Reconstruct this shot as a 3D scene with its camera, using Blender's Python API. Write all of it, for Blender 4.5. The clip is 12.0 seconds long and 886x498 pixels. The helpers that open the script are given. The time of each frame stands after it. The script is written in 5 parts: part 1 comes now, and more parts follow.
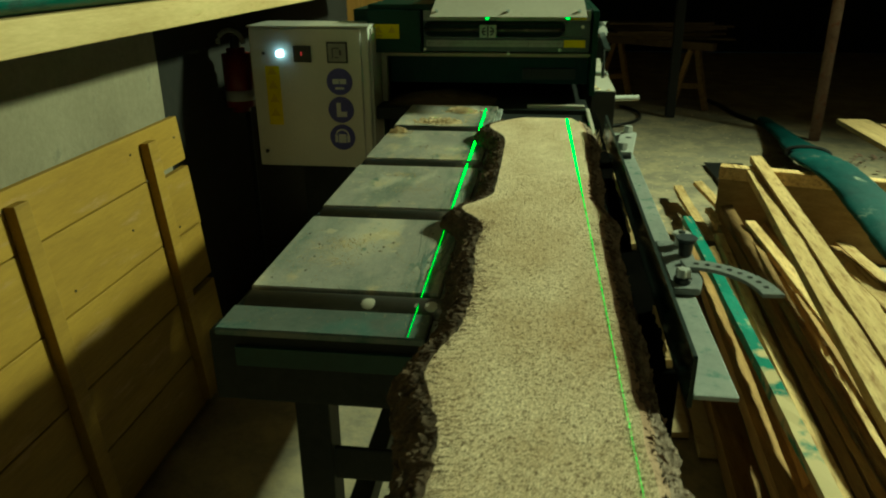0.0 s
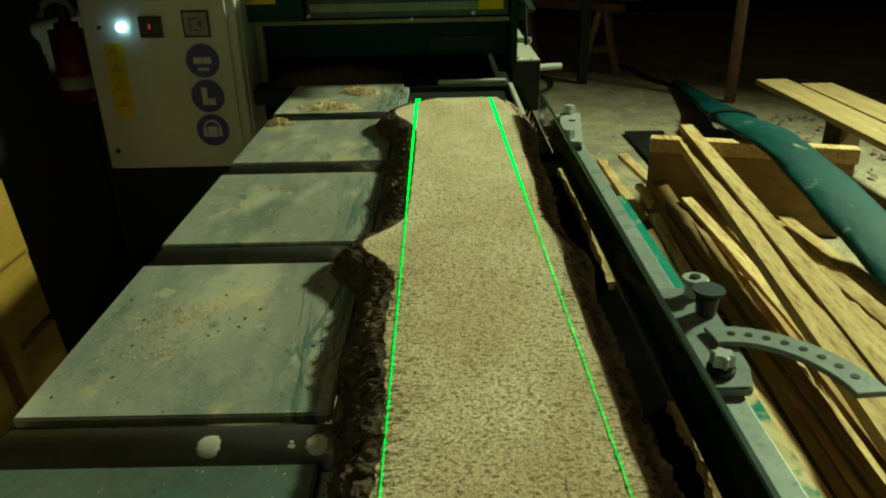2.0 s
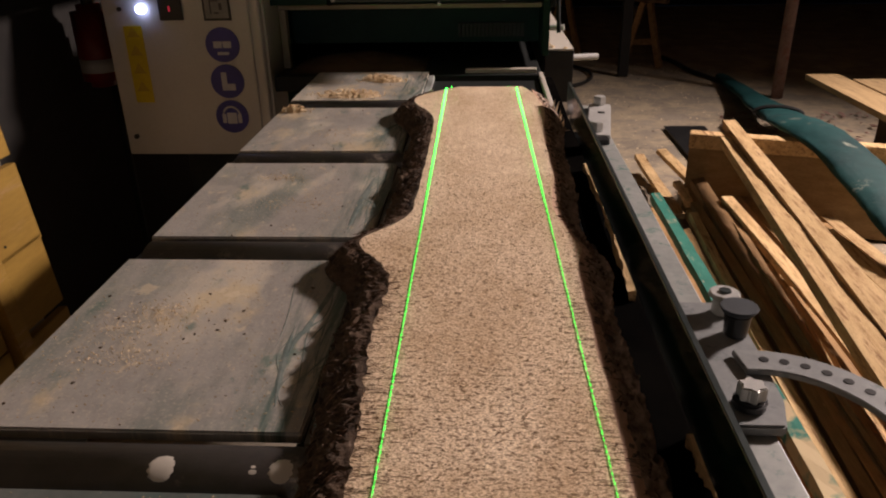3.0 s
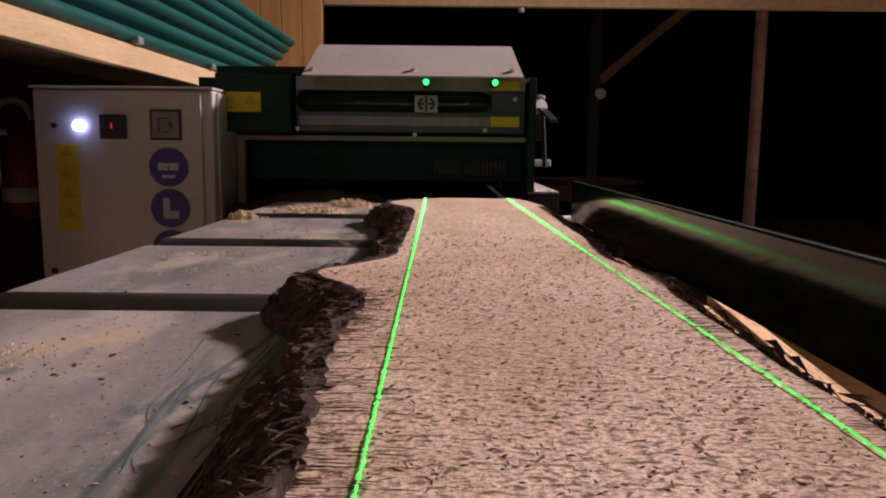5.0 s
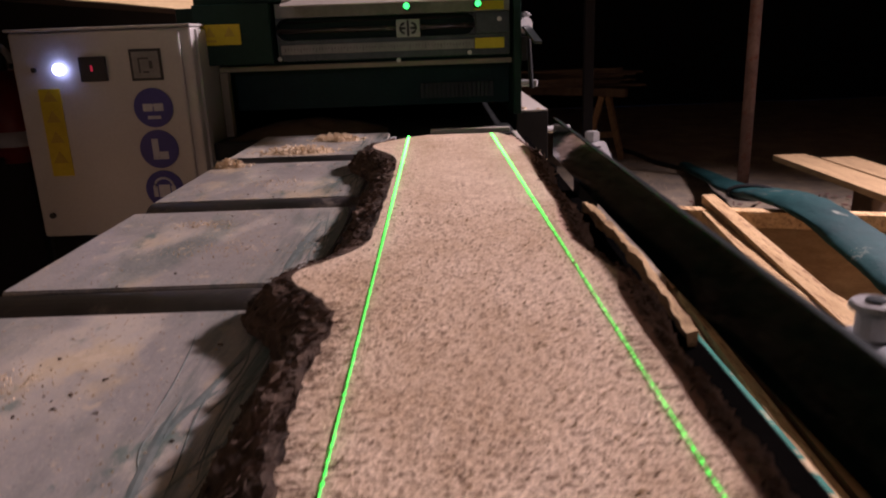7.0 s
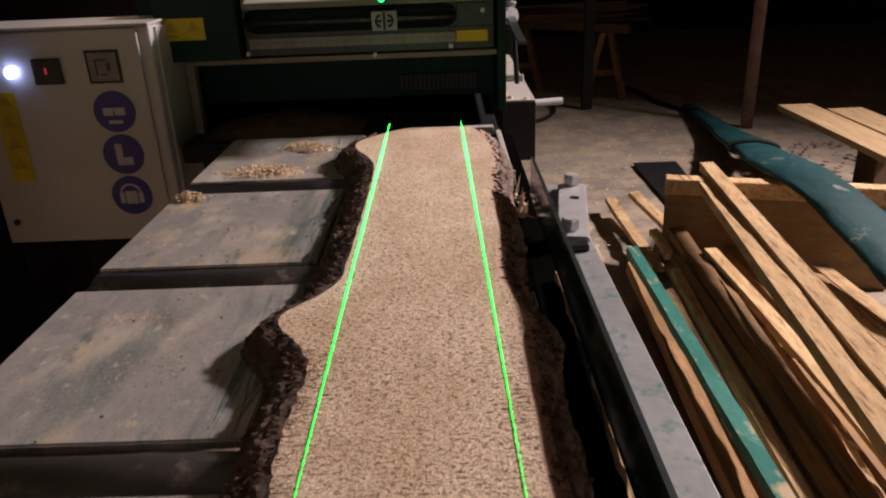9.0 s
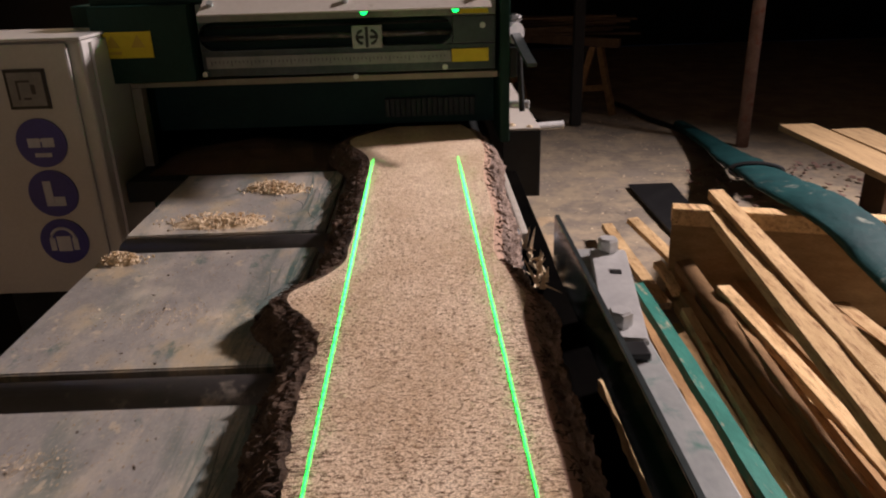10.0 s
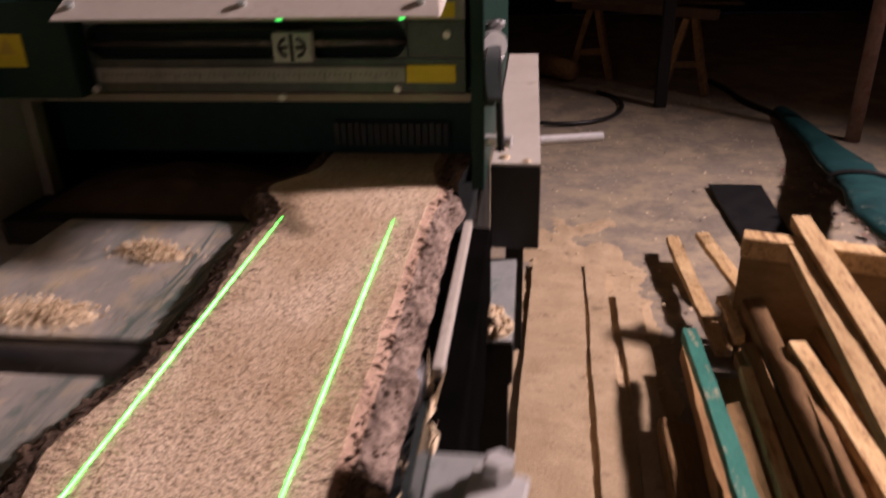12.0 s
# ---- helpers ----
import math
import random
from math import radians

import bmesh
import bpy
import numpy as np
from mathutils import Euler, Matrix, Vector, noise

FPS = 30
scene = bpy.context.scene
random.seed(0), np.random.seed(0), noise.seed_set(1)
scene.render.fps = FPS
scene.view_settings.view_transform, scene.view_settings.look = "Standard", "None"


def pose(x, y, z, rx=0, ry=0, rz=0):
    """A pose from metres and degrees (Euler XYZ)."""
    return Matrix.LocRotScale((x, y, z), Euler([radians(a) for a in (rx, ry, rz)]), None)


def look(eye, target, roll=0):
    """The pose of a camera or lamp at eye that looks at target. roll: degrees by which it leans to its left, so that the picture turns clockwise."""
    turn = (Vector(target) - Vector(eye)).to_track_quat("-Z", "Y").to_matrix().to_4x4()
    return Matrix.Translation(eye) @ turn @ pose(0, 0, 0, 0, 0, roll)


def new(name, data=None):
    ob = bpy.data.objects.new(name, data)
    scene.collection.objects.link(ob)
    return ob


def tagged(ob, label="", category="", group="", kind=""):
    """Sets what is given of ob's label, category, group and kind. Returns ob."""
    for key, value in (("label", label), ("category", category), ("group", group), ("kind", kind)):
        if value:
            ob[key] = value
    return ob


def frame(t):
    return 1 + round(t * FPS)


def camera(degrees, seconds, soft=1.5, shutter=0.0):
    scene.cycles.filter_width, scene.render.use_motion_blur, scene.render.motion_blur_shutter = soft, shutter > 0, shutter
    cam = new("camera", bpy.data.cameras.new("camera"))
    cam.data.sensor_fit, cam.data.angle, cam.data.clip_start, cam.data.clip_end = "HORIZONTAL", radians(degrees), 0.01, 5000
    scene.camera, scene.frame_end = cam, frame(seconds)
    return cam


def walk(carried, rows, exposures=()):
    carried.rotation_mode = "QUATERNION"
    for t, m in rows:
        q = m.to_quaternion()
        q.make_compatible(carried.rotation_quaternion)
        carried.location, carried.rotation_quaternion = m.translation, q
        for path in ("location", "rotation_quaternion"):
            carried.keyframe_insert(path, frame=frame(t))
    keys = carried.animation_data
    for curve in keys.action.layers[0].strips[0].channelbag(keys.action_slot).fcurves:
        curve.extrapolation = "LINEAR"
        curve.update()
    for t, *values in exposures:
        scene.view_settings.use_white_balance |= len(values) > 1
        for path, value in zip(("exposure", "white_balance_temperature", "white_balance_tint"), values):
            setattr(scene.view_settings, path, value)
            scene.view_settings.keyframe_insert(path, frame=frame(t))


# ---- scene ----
cam = camera(62.3, 12.0, soft=2.0, shutter=0.45)
PATH = [
    (0, (0.007, -0.103, 1.425), (-0.24, 1.737, 0.68), -0.5),
    (0.5, (0.052, 0.027, 1.408), (-0.262, 1.852, 0.653), -0.2),
    (1, (0.051, 0.131, 1.384), (-0.178, 1.981, 0.66), -0.8),
    (1.5, (0.001, 0.277, 1.371), (-0.078, 2.115, 0.587), -1.0),
    (2, (-0.024, 0.361, 1.358), (-0.035, 2.185, 0.539), -1.3),
    (2.5, (-0.011, 0.422, 1.347), (-0.097, 2.247, 0.534), -0.8),
    (3, (0.016, 0.445, 1.332), (-0.095, 2.258, 0.494), -1.1),
    (5, (-0.038, 0.690, 1.060), (-0.038, 2.671, 0.785), 0.6),
    (5.5, (-0.035, 0.688, 1.060), (-0.058, 2.662, 0.739), 0.1),
    (6, (-0.033, 0.694, 1.060), (-0.075, 2.666, 0.729), -0.4),
    (6.5, (-0.032, 0.692, 1.061), (-0.085, 2.657, 0.692), -0.5),
    (7, (-0.005, 0.678, 1.153), (-0.019, 2.597, 0.590), -2.1),
    (9, (0.057, 0.815, 1.336), (0.028, 2.659, 0.564), -2.4),
    (9.5, (0.038, 0.942, 1.338), (0.063, 2.783, 0.557), -3.3),
    (10, (0.031, 1.097, 1.321), (0.057, 2.952, 0.572), -1.7),
    (10.5, (0.037, 1.229, 1.295), (-0.038, 3.066, 0.508), -2.0),
    (11, (0.057, 1.285, 1.279), (0.024, 3.103, 0.447), -1.5),
    (11.5, (0.161, 1.35, 1.276), (-0.055, 3.132, 0.395), -4.2),
    (12, (0.268, 1.526, 1.354), (0.043, 3.326, 0.509), -1.6),
]

walk(cam, [(t, look(eye, target, roll)) for t, eye, target, roll in PATH],
     [(0.0, 0.27, 5900, -58), (2.45, 0.25, 5900, -58), (2.8, 0.25, 5900, 24), (3.3, 0.25, 5850, 26), (4.5, 0.35, 5500, 41), (7.2, 0.33, 5500, 42),
      (9.0, 0.25, 5500, 29), (11.3, 0.25, 5580, 26), (12.0, 0.25, 5750, 40)])

# ---------------------------------------------------------------- light
world = bpy.data.worlds.new("night")
scene.world = world
world.use_nodes = True
world.node_tree.nodes["Background"].inputs["Color"].default_value = (0.25, 0.32, 0.5, 1)
world.node_tree.nodes["Background"].inputs["Strength"].default_value = 0.006


def lamp(name, kind, eye, target, watts, colour, size=0.2, spot=None):
    data = bpy.data.lights.new(name, kind)
    data.energy, data.color = watts, colour
    if kind == "AREA":
        data.shape, data.size = "DISK", size
    else:
        data.shadow_soft_size = size
    if spot:
        data.spot_size, data.spot_blend = radians(spot), 0.85
    ob = new(name, data)
    ob.matrix_world = look(eye, target)
    return ob


lamp("flood_lamp", "SPOT", (4.3, 3.6, 3.85), (0.2, 1.8, 0.6), 2480, (1.0, 0.82, 0.62), 0.30, 122)
# Unseen fill behind the camera, added for faces the flood misses.
lamp("back_fill", "AREA", (-0.8, -4.2, 2.45), (0.2, 3.0, 0.8), 7.0, (1.0, 0.82, 0.64), 0.35)


# ---------------------------------------------------------------- materials
def material(name, dark, light, rough=0.7, metal=0.0, scale=6.0, stretch=(1, 1, 1), grain=60.0, bump=0.2, coat=0.0, spots=None, spread=0.5, amount=0.45, random_tint=0.0, spec=0.5):
    """Two scales of colour noise between dark and light, fine bump; spots: colour of stains or dust laid over."""
    m = bpy.data.materials.new(name)
    m.use_nodes = True
    n, l = m.node_tree.nodes, m.node_tree.links
    b = n["Principled BSDF"]
    b.inputs["Roughness"].default_value, b.inputs["Metallic"].default_value = rough, metal
    b.inputs["Coat Weight"].default_value = coat
    b.inputs["Specular IOR Level"].default_value = spec
    co, mp = n.new("ShaderNodeTexCoord"), n.new("ShaderNodeMapping")
    mp.inputs["Scale"].default_value = stretch
    l.new(co.outputs["Object"], mp.inputs["Vector"])
    vec = mp.outputs["Vector"]
    if random_tint:
        info, add = n.new("ShaderNodeObjectInfo"), n.new("ShaderNodeVectorMath")
        add.operation = "MULTIPLY_ADD"
        add.inputs[1].default_value = (1, 1, 1)
        sc = n.new("ShaderNodeMath"); sc.operation = "MULTIPLY"; sc.inputs[1].default_value = 37.0
        l.new(info.outputs["Random"], sc.inputs[0])
        l.new(vec, add.inputs[0]); l.new(sc.outputs[0], add.inputs[2])
        vec = add.outputs[0]

    def noise_node(s, detail=6.0, r=0.6):
        x = n.new("ShaderNodeTexNoise")
        x.inputs["Scale"].default_value, x.inputs["Detail"].default_value, x.inputs["Roughness"].default_value = s, detail, r
        l.new(vec, x.inputs["Vector"])
        return x
    big, fine = noise_node(scale), noise_node(grain, 8.0, 0.65)
    mixf = n.new("ShaderNodeMix"); mixf.data_type = "FLOAT"; mixf.inputs[0].default_value = 0.4
    l.new(big.outputs["Fac"], mixf.inputs[2]); l.new(fine.outputs["Fac"], mixf.inputs[3])
    ramp = n.new("ShaderNodeValToRGB")
    ramp.color_ramp.elements[0].position, ramp.color_ramp.elements[1].position = 0.5 - spread / 3, 0.5 + spread / 3
    ramp.color_ramp.elements[0].color, ramp.color_ramp.elements[1].color = (*dark, 1), (*light, 1)
    l.new(mixf.outputs[0], ramp.inputs["Fac"])
    out = ramp.outputs["Color"]
    if random_tint:
        hsv = n.new("ShaderNodeHueSaturation")
        mr = n.new("ShaderNodeMapRange"); mr.inputs["To Min"].default_value, mr.inputs["To Max"].default_value = 1 - random_tint, 1 + random_tint
        l.new(info.outputs["Random"], mr.inputs["Value"]); l.new(mr.outputs[0], hsv.inputs["Value"]); l.new(out, hsv.inputs["Color"])
        out = hsv.outputs["Color"]
    if spots:
        sp = noise_node(scale * 1.7 + 1.3, 9.0, 0.72)
        cut = n.new("ShaderNodeMapRange")
        cut.inputs["From Min"].default_value, cut.inputs["From Max"].default_value = 0.62 - amount * 0.3, 0.72 - amount * 0.2
        l.new(sp.outputs["Fac"], cut.inputs["Value"])
        mc = n.new("ShaderNodeMix"); mc.data_type = "RGBA"; mc.inputs[7].default_value = (*spots, 1)
        l.new(cut.outputs[0], mc.inputs[0]); l.new(out, mc.inputs[6])
        out = mc.outputs[2]
        mr2 = n.new("ShaderNodeMapRange"); mr2.inputs["To Min"].default_value, mr2.inputs["To Max"].default_value = rough, 0.9
        l.new(cut.outputs[0], mr2.inputs["Value"]); l.new(mr2.outputs[0], b.inputs["Roughness"])
    l.new(out, b.inputs["Base Color"])
    bp = n.new("ShaderNodeBump"); bp.inputs["Strength"].default_value, bp.inputs["Distance"].default_value = bump, 0.004
    l.new(fine.outputs["Fac"], bp.inputs["Height"]); l.new(bp.outputs["Normal"], b.inputs["Normal"])
    return m


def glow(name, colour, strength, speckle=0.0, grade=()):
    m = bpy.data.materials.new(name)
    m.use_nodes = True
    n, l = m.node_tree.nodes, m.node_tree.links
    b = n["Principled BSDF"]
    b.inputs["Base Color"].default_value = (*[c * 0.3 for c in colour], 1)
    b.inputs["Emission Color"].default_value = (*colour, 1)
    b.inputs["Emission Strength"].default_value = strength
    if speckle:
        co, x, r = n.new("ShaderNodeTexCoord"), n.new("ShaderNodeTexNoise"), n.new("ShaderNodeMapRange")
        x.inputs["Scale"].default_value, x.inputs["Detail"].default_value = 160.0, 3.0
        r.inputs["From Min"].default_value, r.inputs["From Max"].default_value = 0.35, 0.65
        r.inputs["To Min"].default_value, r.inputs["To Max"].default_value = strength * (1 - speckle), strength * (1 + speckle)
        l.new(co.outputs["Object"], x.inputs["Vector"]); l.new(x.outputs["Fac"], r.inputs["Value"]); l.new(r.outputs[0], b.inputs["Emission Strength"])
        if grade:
            # glow graded along y, imitating a laser fan that thins with distance
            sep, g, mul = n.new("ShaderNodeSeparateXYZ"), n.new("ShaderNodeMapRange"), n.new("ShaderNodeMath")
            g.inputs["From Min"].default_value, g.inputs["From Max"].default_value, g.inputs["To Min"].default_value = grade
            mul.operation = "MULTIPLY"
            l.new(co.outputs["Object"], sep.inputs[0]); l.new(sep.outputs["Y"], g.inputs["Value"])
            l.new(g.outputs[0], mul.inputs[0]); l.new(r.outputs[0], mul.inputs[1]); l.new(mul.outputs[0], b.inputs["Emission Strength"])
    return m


M = {}
M["concrete"] = material("dusty concrete", (0.17, 0.145, 0.11), (0.31, 0.265, 0.205), 0.92, scale=1.6, grain=40, bump=0.5, spots=(0.38, 0.31, 0.205), amount=0.6)
M["grey_wall"] = material("rough grey plaster", (0.18, 0.15, 0.105), (0.27, 0.235, 0.17), 0.95, scale=4, grain=50, bump=0.6, spots=(0.16, 0.14, 0.11), amount=0.1)
# Near-black colour puts the unlit dark of the shed into the boards.
M["unlit_boards"] = material("dark boards", (0.006, 0.005, 0.004), (0.016, 0.014, 0.012), 0.95, scale=2, grain=30)
M["roof_boards"] = material("brown roof for bounced light", (0.13, 0.095, 0.06), (0.24, 0.18, 0.12), 0.9, scale=2, stretch=(1, 8, 1), grain=30)
M["yellow_wood"] = material("yellow shuttering board", (0.20, 0.112, 0.010), (0.34, 0.208, 0.028), 0.65, scale=2.5, stretch=(4, 0.6, 4), grain=25, bump=0.15, spots=(0.35, 0.22, 0.1), amount=0.15, random_tint=0.12)
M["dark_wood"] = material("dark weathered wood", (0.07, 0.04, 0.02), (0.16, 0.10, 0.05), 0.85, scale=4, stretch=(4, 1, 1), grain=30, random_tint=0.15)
M["fascia"] = material("planed pine", (0.44, 0.31, 0.135), (0.66, 0.50, 0.26), 0.7, scale=3.5, stretch=(6, 0.7, 6), grain=40, bump=0.2, spots=(0.36, 0.21, 0.08), amount=0.10)
M["plank"] = material("fresh sawn pine", (0.42, 0.26, 0.10), (0.76, 0.55, 0.28), 0.85, scale=5, stretch=(7, 0.9, 7), grain=60, bump=0.7, spots=(0.24, 0.125, 0.05), amount=0.36, random_tint=0.2)
M["old_plank"] = material("brown sawn wood", (0.15, 0.078, 0.026), (0.42, 0.25, 0.10), 0.85, scale=4, stretch=(8, 0.7, 8), grain=35, bump=0.4, random_tint=0.25)
M["green_plank"] = material("plank with flaking teal paint", (0.018, 0.14, 0.105), (0.045, 0.25, 0.19), 0.7, scale=5, stretch=(4, 1, 4), grain=35, spots=(0.5, 0.40, 0.26), amount=0.15)


def flaking(m):
    """Bare wood shows more and more towards the near end of the plank, where the paint has been scraped off."""
    n, l = m.node_tree.nodes, m.node_tree.links
    b = n["Principled BSDF"]
    co, sep, r, x, add, cut, mix = (n.new("ShaderNode" + k) for k in ("TexCoord", "SeparateXYZ", "MapRange", "TexNoise", "Math", "MapRange", "Mix"))
    r.inputs["From Min"].default_value, r.inputs["From Max"].default_value = 2.9, 1.4
    r.inputs["To Min"].default_value, r.inputs["To Max"].default_value = -0.22, 0.10
    x.inputs["Scale"].default_value, x.inputs["Detail"].default_value = 9.0, 6.0
    cut.inputs["From Min"].default_value, cut.inputs["From Max"].default_value = 0.48, 0.56
    mix.data_type = "RGBA"
    mix.inputs[7].default_value = (0.56, 0.44, 0.25, 1)
    src = b.inputs["Base Color"].links[0].from_socket
    l.new(co.outputs["Object"], sep.inputs[0]); l.new(sep.outputs["Y"], r.inputs["Value"]); l.new(co.outputs["Object"], x.inputs["Vector"])
    l.new(x.outputs["Fac"], add.inputs[0]); l.new(r.outputs[0], add.inputs[1]); l.new(add.outputs[0], cut.inputs["Value"])
    l.new(cut.outputs[0], mix.inputs[0]); l.new(src, mix.inputs[6]); l.new(mix.outputs[2], b.inputs["Base Color"])


flaking(M["green_plank"])
M["tarp"] = material("teal tarpaulin", (0.003, 0.028, 0.031), (0.010, 0.062, 0.062), 0.6, scale=5, grain=25, bump=0.9, spec=0.3, spots=(0.25, 0.27, 0.22), amount=0.05)
M["cladding"] = material("teal paint", (0.005, 0.062, 0.050), (0.012, 0.108, 0.086), 0.45, scale=5, stretch=(1, 0.4, 1), grain=60, bump=0.1, spots=(0.02, 0.05, 0.045), amount=0.2)
M["crate"] = material("brown yellow crate board", (0.20, 0.12, 0.045), (0.37, 0.245, 0.108), 0.8, scale=4, stretch=(0.7, 6, 6), grain=35, bump=0.3)
M["sawdust"] = material("tan sawdust", (0.36, 0.26, 0.145), (0.56, 0.43, 0.265), 0.95, scale=8, grain=120, bump=0.8, spots=(0.24, 0.17, 0.10), amount=0.15)
M["table"] = material("worn grey steel with sawdust", (0.235, 0.222, 0.205), (0.42, 0.395, 0.36), 0.42, metal=0.1, scale=3, stretch=(1, 0.6, 1), grain=70, bump=0.15, spots=(0.50, 0.44, 0.34), amount=0.45, spec=1.0)
# For the first plate only: darker and more teal than the other plates.
M["front_plate"] = material("dark grey-teal steel with teal spots", (0.062, 0.08, 0.075), (0.145, 0.157, 0.145), 0.42, metal=0.1, scale=6, grain=70, bump=0.15, spots=(0.05, 0.10, 0.088), amount=0.4, spec=0.8)
M["worn_teal"] = material("scraped teal paint", (0.08, 0.115, 0.105), (0.19, 0.21, 0.19), 0.7, scale=30, grain=120, bump=0.1)
M["worn_paint"] = material("dark green worn paint", (0.005, 0.022, 0.018), (0.012, 0.04, 0.03), 0.6, scale=9, grain=50)


def table_wear(m):
    """Teal paint showing through along the plates and scraped lines beside the slab."""
    n, l = m.node_tree.nodes, m.node_tree.links
    b = n["Principled BSDF"]
    co = n.new("ShaderNodeTexCoord")

    def mask(sc, a, z, detail):
        mp, x, r = n.new("ShaderNodeMapping"), n.new("ShaderNodeTexNoise"), n.new("ShaderNodeMapRange")
        mp.inputs["Scale"].default_value = sc
        x.inputs["Scale"].default_value, x.inputs["Detail"].default_value, x.inputs["Roughness"].default_value = 1.0, detail, 0.65
        r.inputs["From Min"].default_value, r.inputs["From Max"].default_value = a, z
        l.new(co.outputs["Object"], mp.inputs["Vector"]); l.new(mp.outputs[0], x.inputs["Vector"]); l.new(x.outputs["Fac"], r.inputs["Value"])
        return r.outputs[0]

    def over(fac, colour, strength):
        mix, k = n.new("ShaderNodeMix"), n.new("ShaderNodeMath")
        mix.data_type, k.operation = "RGBA", "MULTIPLY"
        k.inputs[1].default_value = strength
        src = b.inputs["Base Color"].links[0].from_socket
        mix.inputs[7].default_value = (*colour, 1)
        l.new(fac, k.inputs[0]); l.new(k.outputs[0], mix.inputs[0]); l.new(src, mix.inputs[6]); l.new(mix.outputs[2], b.inputs["Base Color"])
    over(mask((9, 3, 1), 0.48, 0.64, 5.0), (0.07, 0.125, 0.105), 0.55)
    over(mask((11, 8, 1), 0.55, 0.66, 8.0), (0.52, 0.42, 0.26), 0.85)
    over(mask((17, 9, 1), 0.61, 0.68, 6.0), (0.05, 0.13, 0.11), 0.7)
    over(mask((260, 230, 1), 0.54, 0.66, 3.0), (0.52, 0.45, 0.35), 0.55)
    over(mask((150, 140, 1), 0.68, 0.72, 1.0), (0.08, 0.07, 0.06), 0.35)
    over(mask((34, 26, 1), 0.62, 0.66, 4.0), (0.62, 0.52, 0.36), 0.6)
    sep, edge, mul = n.new("ShaderNodeSeparateXYZ"), n.new("ShaderNodeMapRange"), n.new("ShaderNodeMath")
    edge.inputs["From Min"].default_value, edge.inputs["From Max"].default_value = -0.225, -0.175
    mul.operation = "MULTIPLY"
    l.new(co.outputs["Object"], sep.inputs[0]); l.new(sep.outputs["X"], edge.inputs["Value"])
    l.new(edge.outputs[0], mul.inputs[0]); l.new(mask((70, 5, 1), 0.48, 0.62, 4.0), mul.inputs[1])
    over(mul.outputs[0], (0.03, 0.09, 0.075), 0.85)


table_wear(M["table"])
M["roller"] = material("dull steel roller", (0.03, 0.027, 0.026), (0.07, 0.062, 0.06), 0.46, metal=0.3, scale=10, stretch=(1, 1, 1), grain=60, spots=(0.28, 0.24, 0.19), amount=0.18, spec=0.8)
M["frame"] = material("black painted steel", (0.008, 0.010, 0.010), (0.022, 0.024, 0.023), 0.6, scale=8, grain=60, bump=0.15, spec=0.2)
M["green_steel"] = material("dark green machine paint", (0.005, 0.020, 0.015), (0.012, 0.038, 0.028), 0.5, scale=6, grain=80, bump=0.06, spots=(0.03, 0.03, 0.025), amount=0.08, spec=0.15)
M["fence"] = material("glossy green black fence paint", (0.003, 0.008, 0.006), (0.006, 0.014, 0.011), 0.10, scale=10, grain=80, bump=0.02, spec=0.3)
M["slate"] = material("worn slate blue steel", (0.030, 0.042, 0.043), (0.075, 0.090, 0.090), 0.38, metal=0.5, scale=14, grain=90, bump=0.08)
M["clamp"] = material("dull galvanised clamp steel", (0.20, 0.215, 0.22), (0.34, 0.35, 0.35), 0.42, metal=0.2, scale=16, grain=90, bump=0.1, spots=(0.11, 0.14, 0.14), amount=0.2)
# Near-black colour carries the shade of the gap between slab and fence.
M["rail"] = material("rail paint blackened for shade", (0.002, 0.002, 0.002), (0.005, 0.0045, 0.004), 1.0, scale=8, grain=60, spec=0.0)
M["weathered"] = material("greyed pine plank", (0.26, 0.17, 0.075), (0.44, 0.31, 0.15), 0.8, scale=4, stretch=(8, 0.7, 8), grain=35, bump=0.3, spots=(0.16, 0.10, 0.05), amount=0.25, random_tint=0.12)
M["inner_bark"] = material("pinkish inner bark", (0.36, 0.235, 0.165), (0.58, 0.41, 0.30), 0.95, scale=16, stretch=(2, 0.4, 1), grain=110, bump=0.4, spec=0.1)
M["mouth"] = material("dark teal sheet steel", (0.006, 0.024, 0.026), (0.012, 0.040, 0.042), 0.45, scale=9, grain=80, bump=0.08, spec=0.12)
M["scale"] = material("dull scale strip", (0.17, 0.17, 0.165), (0.28, 0.28, 0.27), 0.5, metal=0.3, scale=14, grain=90, bump=0.05)
M["bare"] = material("worn grey steel", (0.27, 0.29, 0.28), (0.44, 0.45, 0.43), 0.5, metal=0.15, scale=14, grain=90, bump=0.1, spots=(0.10, 0.22, 0.18), amount=0.25)
M["zinc"] = material("zinc plated steel", (0.50, 0.50, 0.49), (0.70, 0.70, 0.67), 0.3, metal=0.2, scale=20, grain=120, bump=0.05)
M["cream"] = material("cream machine paint", (0.46, 0.42, 0.36), (0.58, 0.54, 0.47), 0.45, scale=6, grain=90, bump=0.05, spots=(0.38, 0.33, 0.26), amount=0.12)
M["cabinet"] = material("light grey enamel", (0.46, 0.445, 0.42), (0.56, 0.545, 0.51), 0.35, scale=4, grain=140, bump=0.06)
M["yellow"] = material("yellow label", (0.55, 0.42, 0.006), (0.70, 0.55, 0.01), 0.6, scale=12, grain=90, bump=0.02, spec=0.2)
M["label_ink"] = material("faded label print", (0.42, 0.28, 0.006), (0.54, 0.38, 0.010), 0.6, scale=30, grain=90, bump=0.02)
M["blue"] = material("blue sign", (0.035, 0.036, 0.20), (0.048, 0.05, 0.28), 0.4, scale=12, grain=90, bump=0.02)
M["white"] = material("white print", (0.38, 0.38, 0.40), (0.50, 0.50, 0.50), 0.5, scale=12, grain=90, bump=0.02)
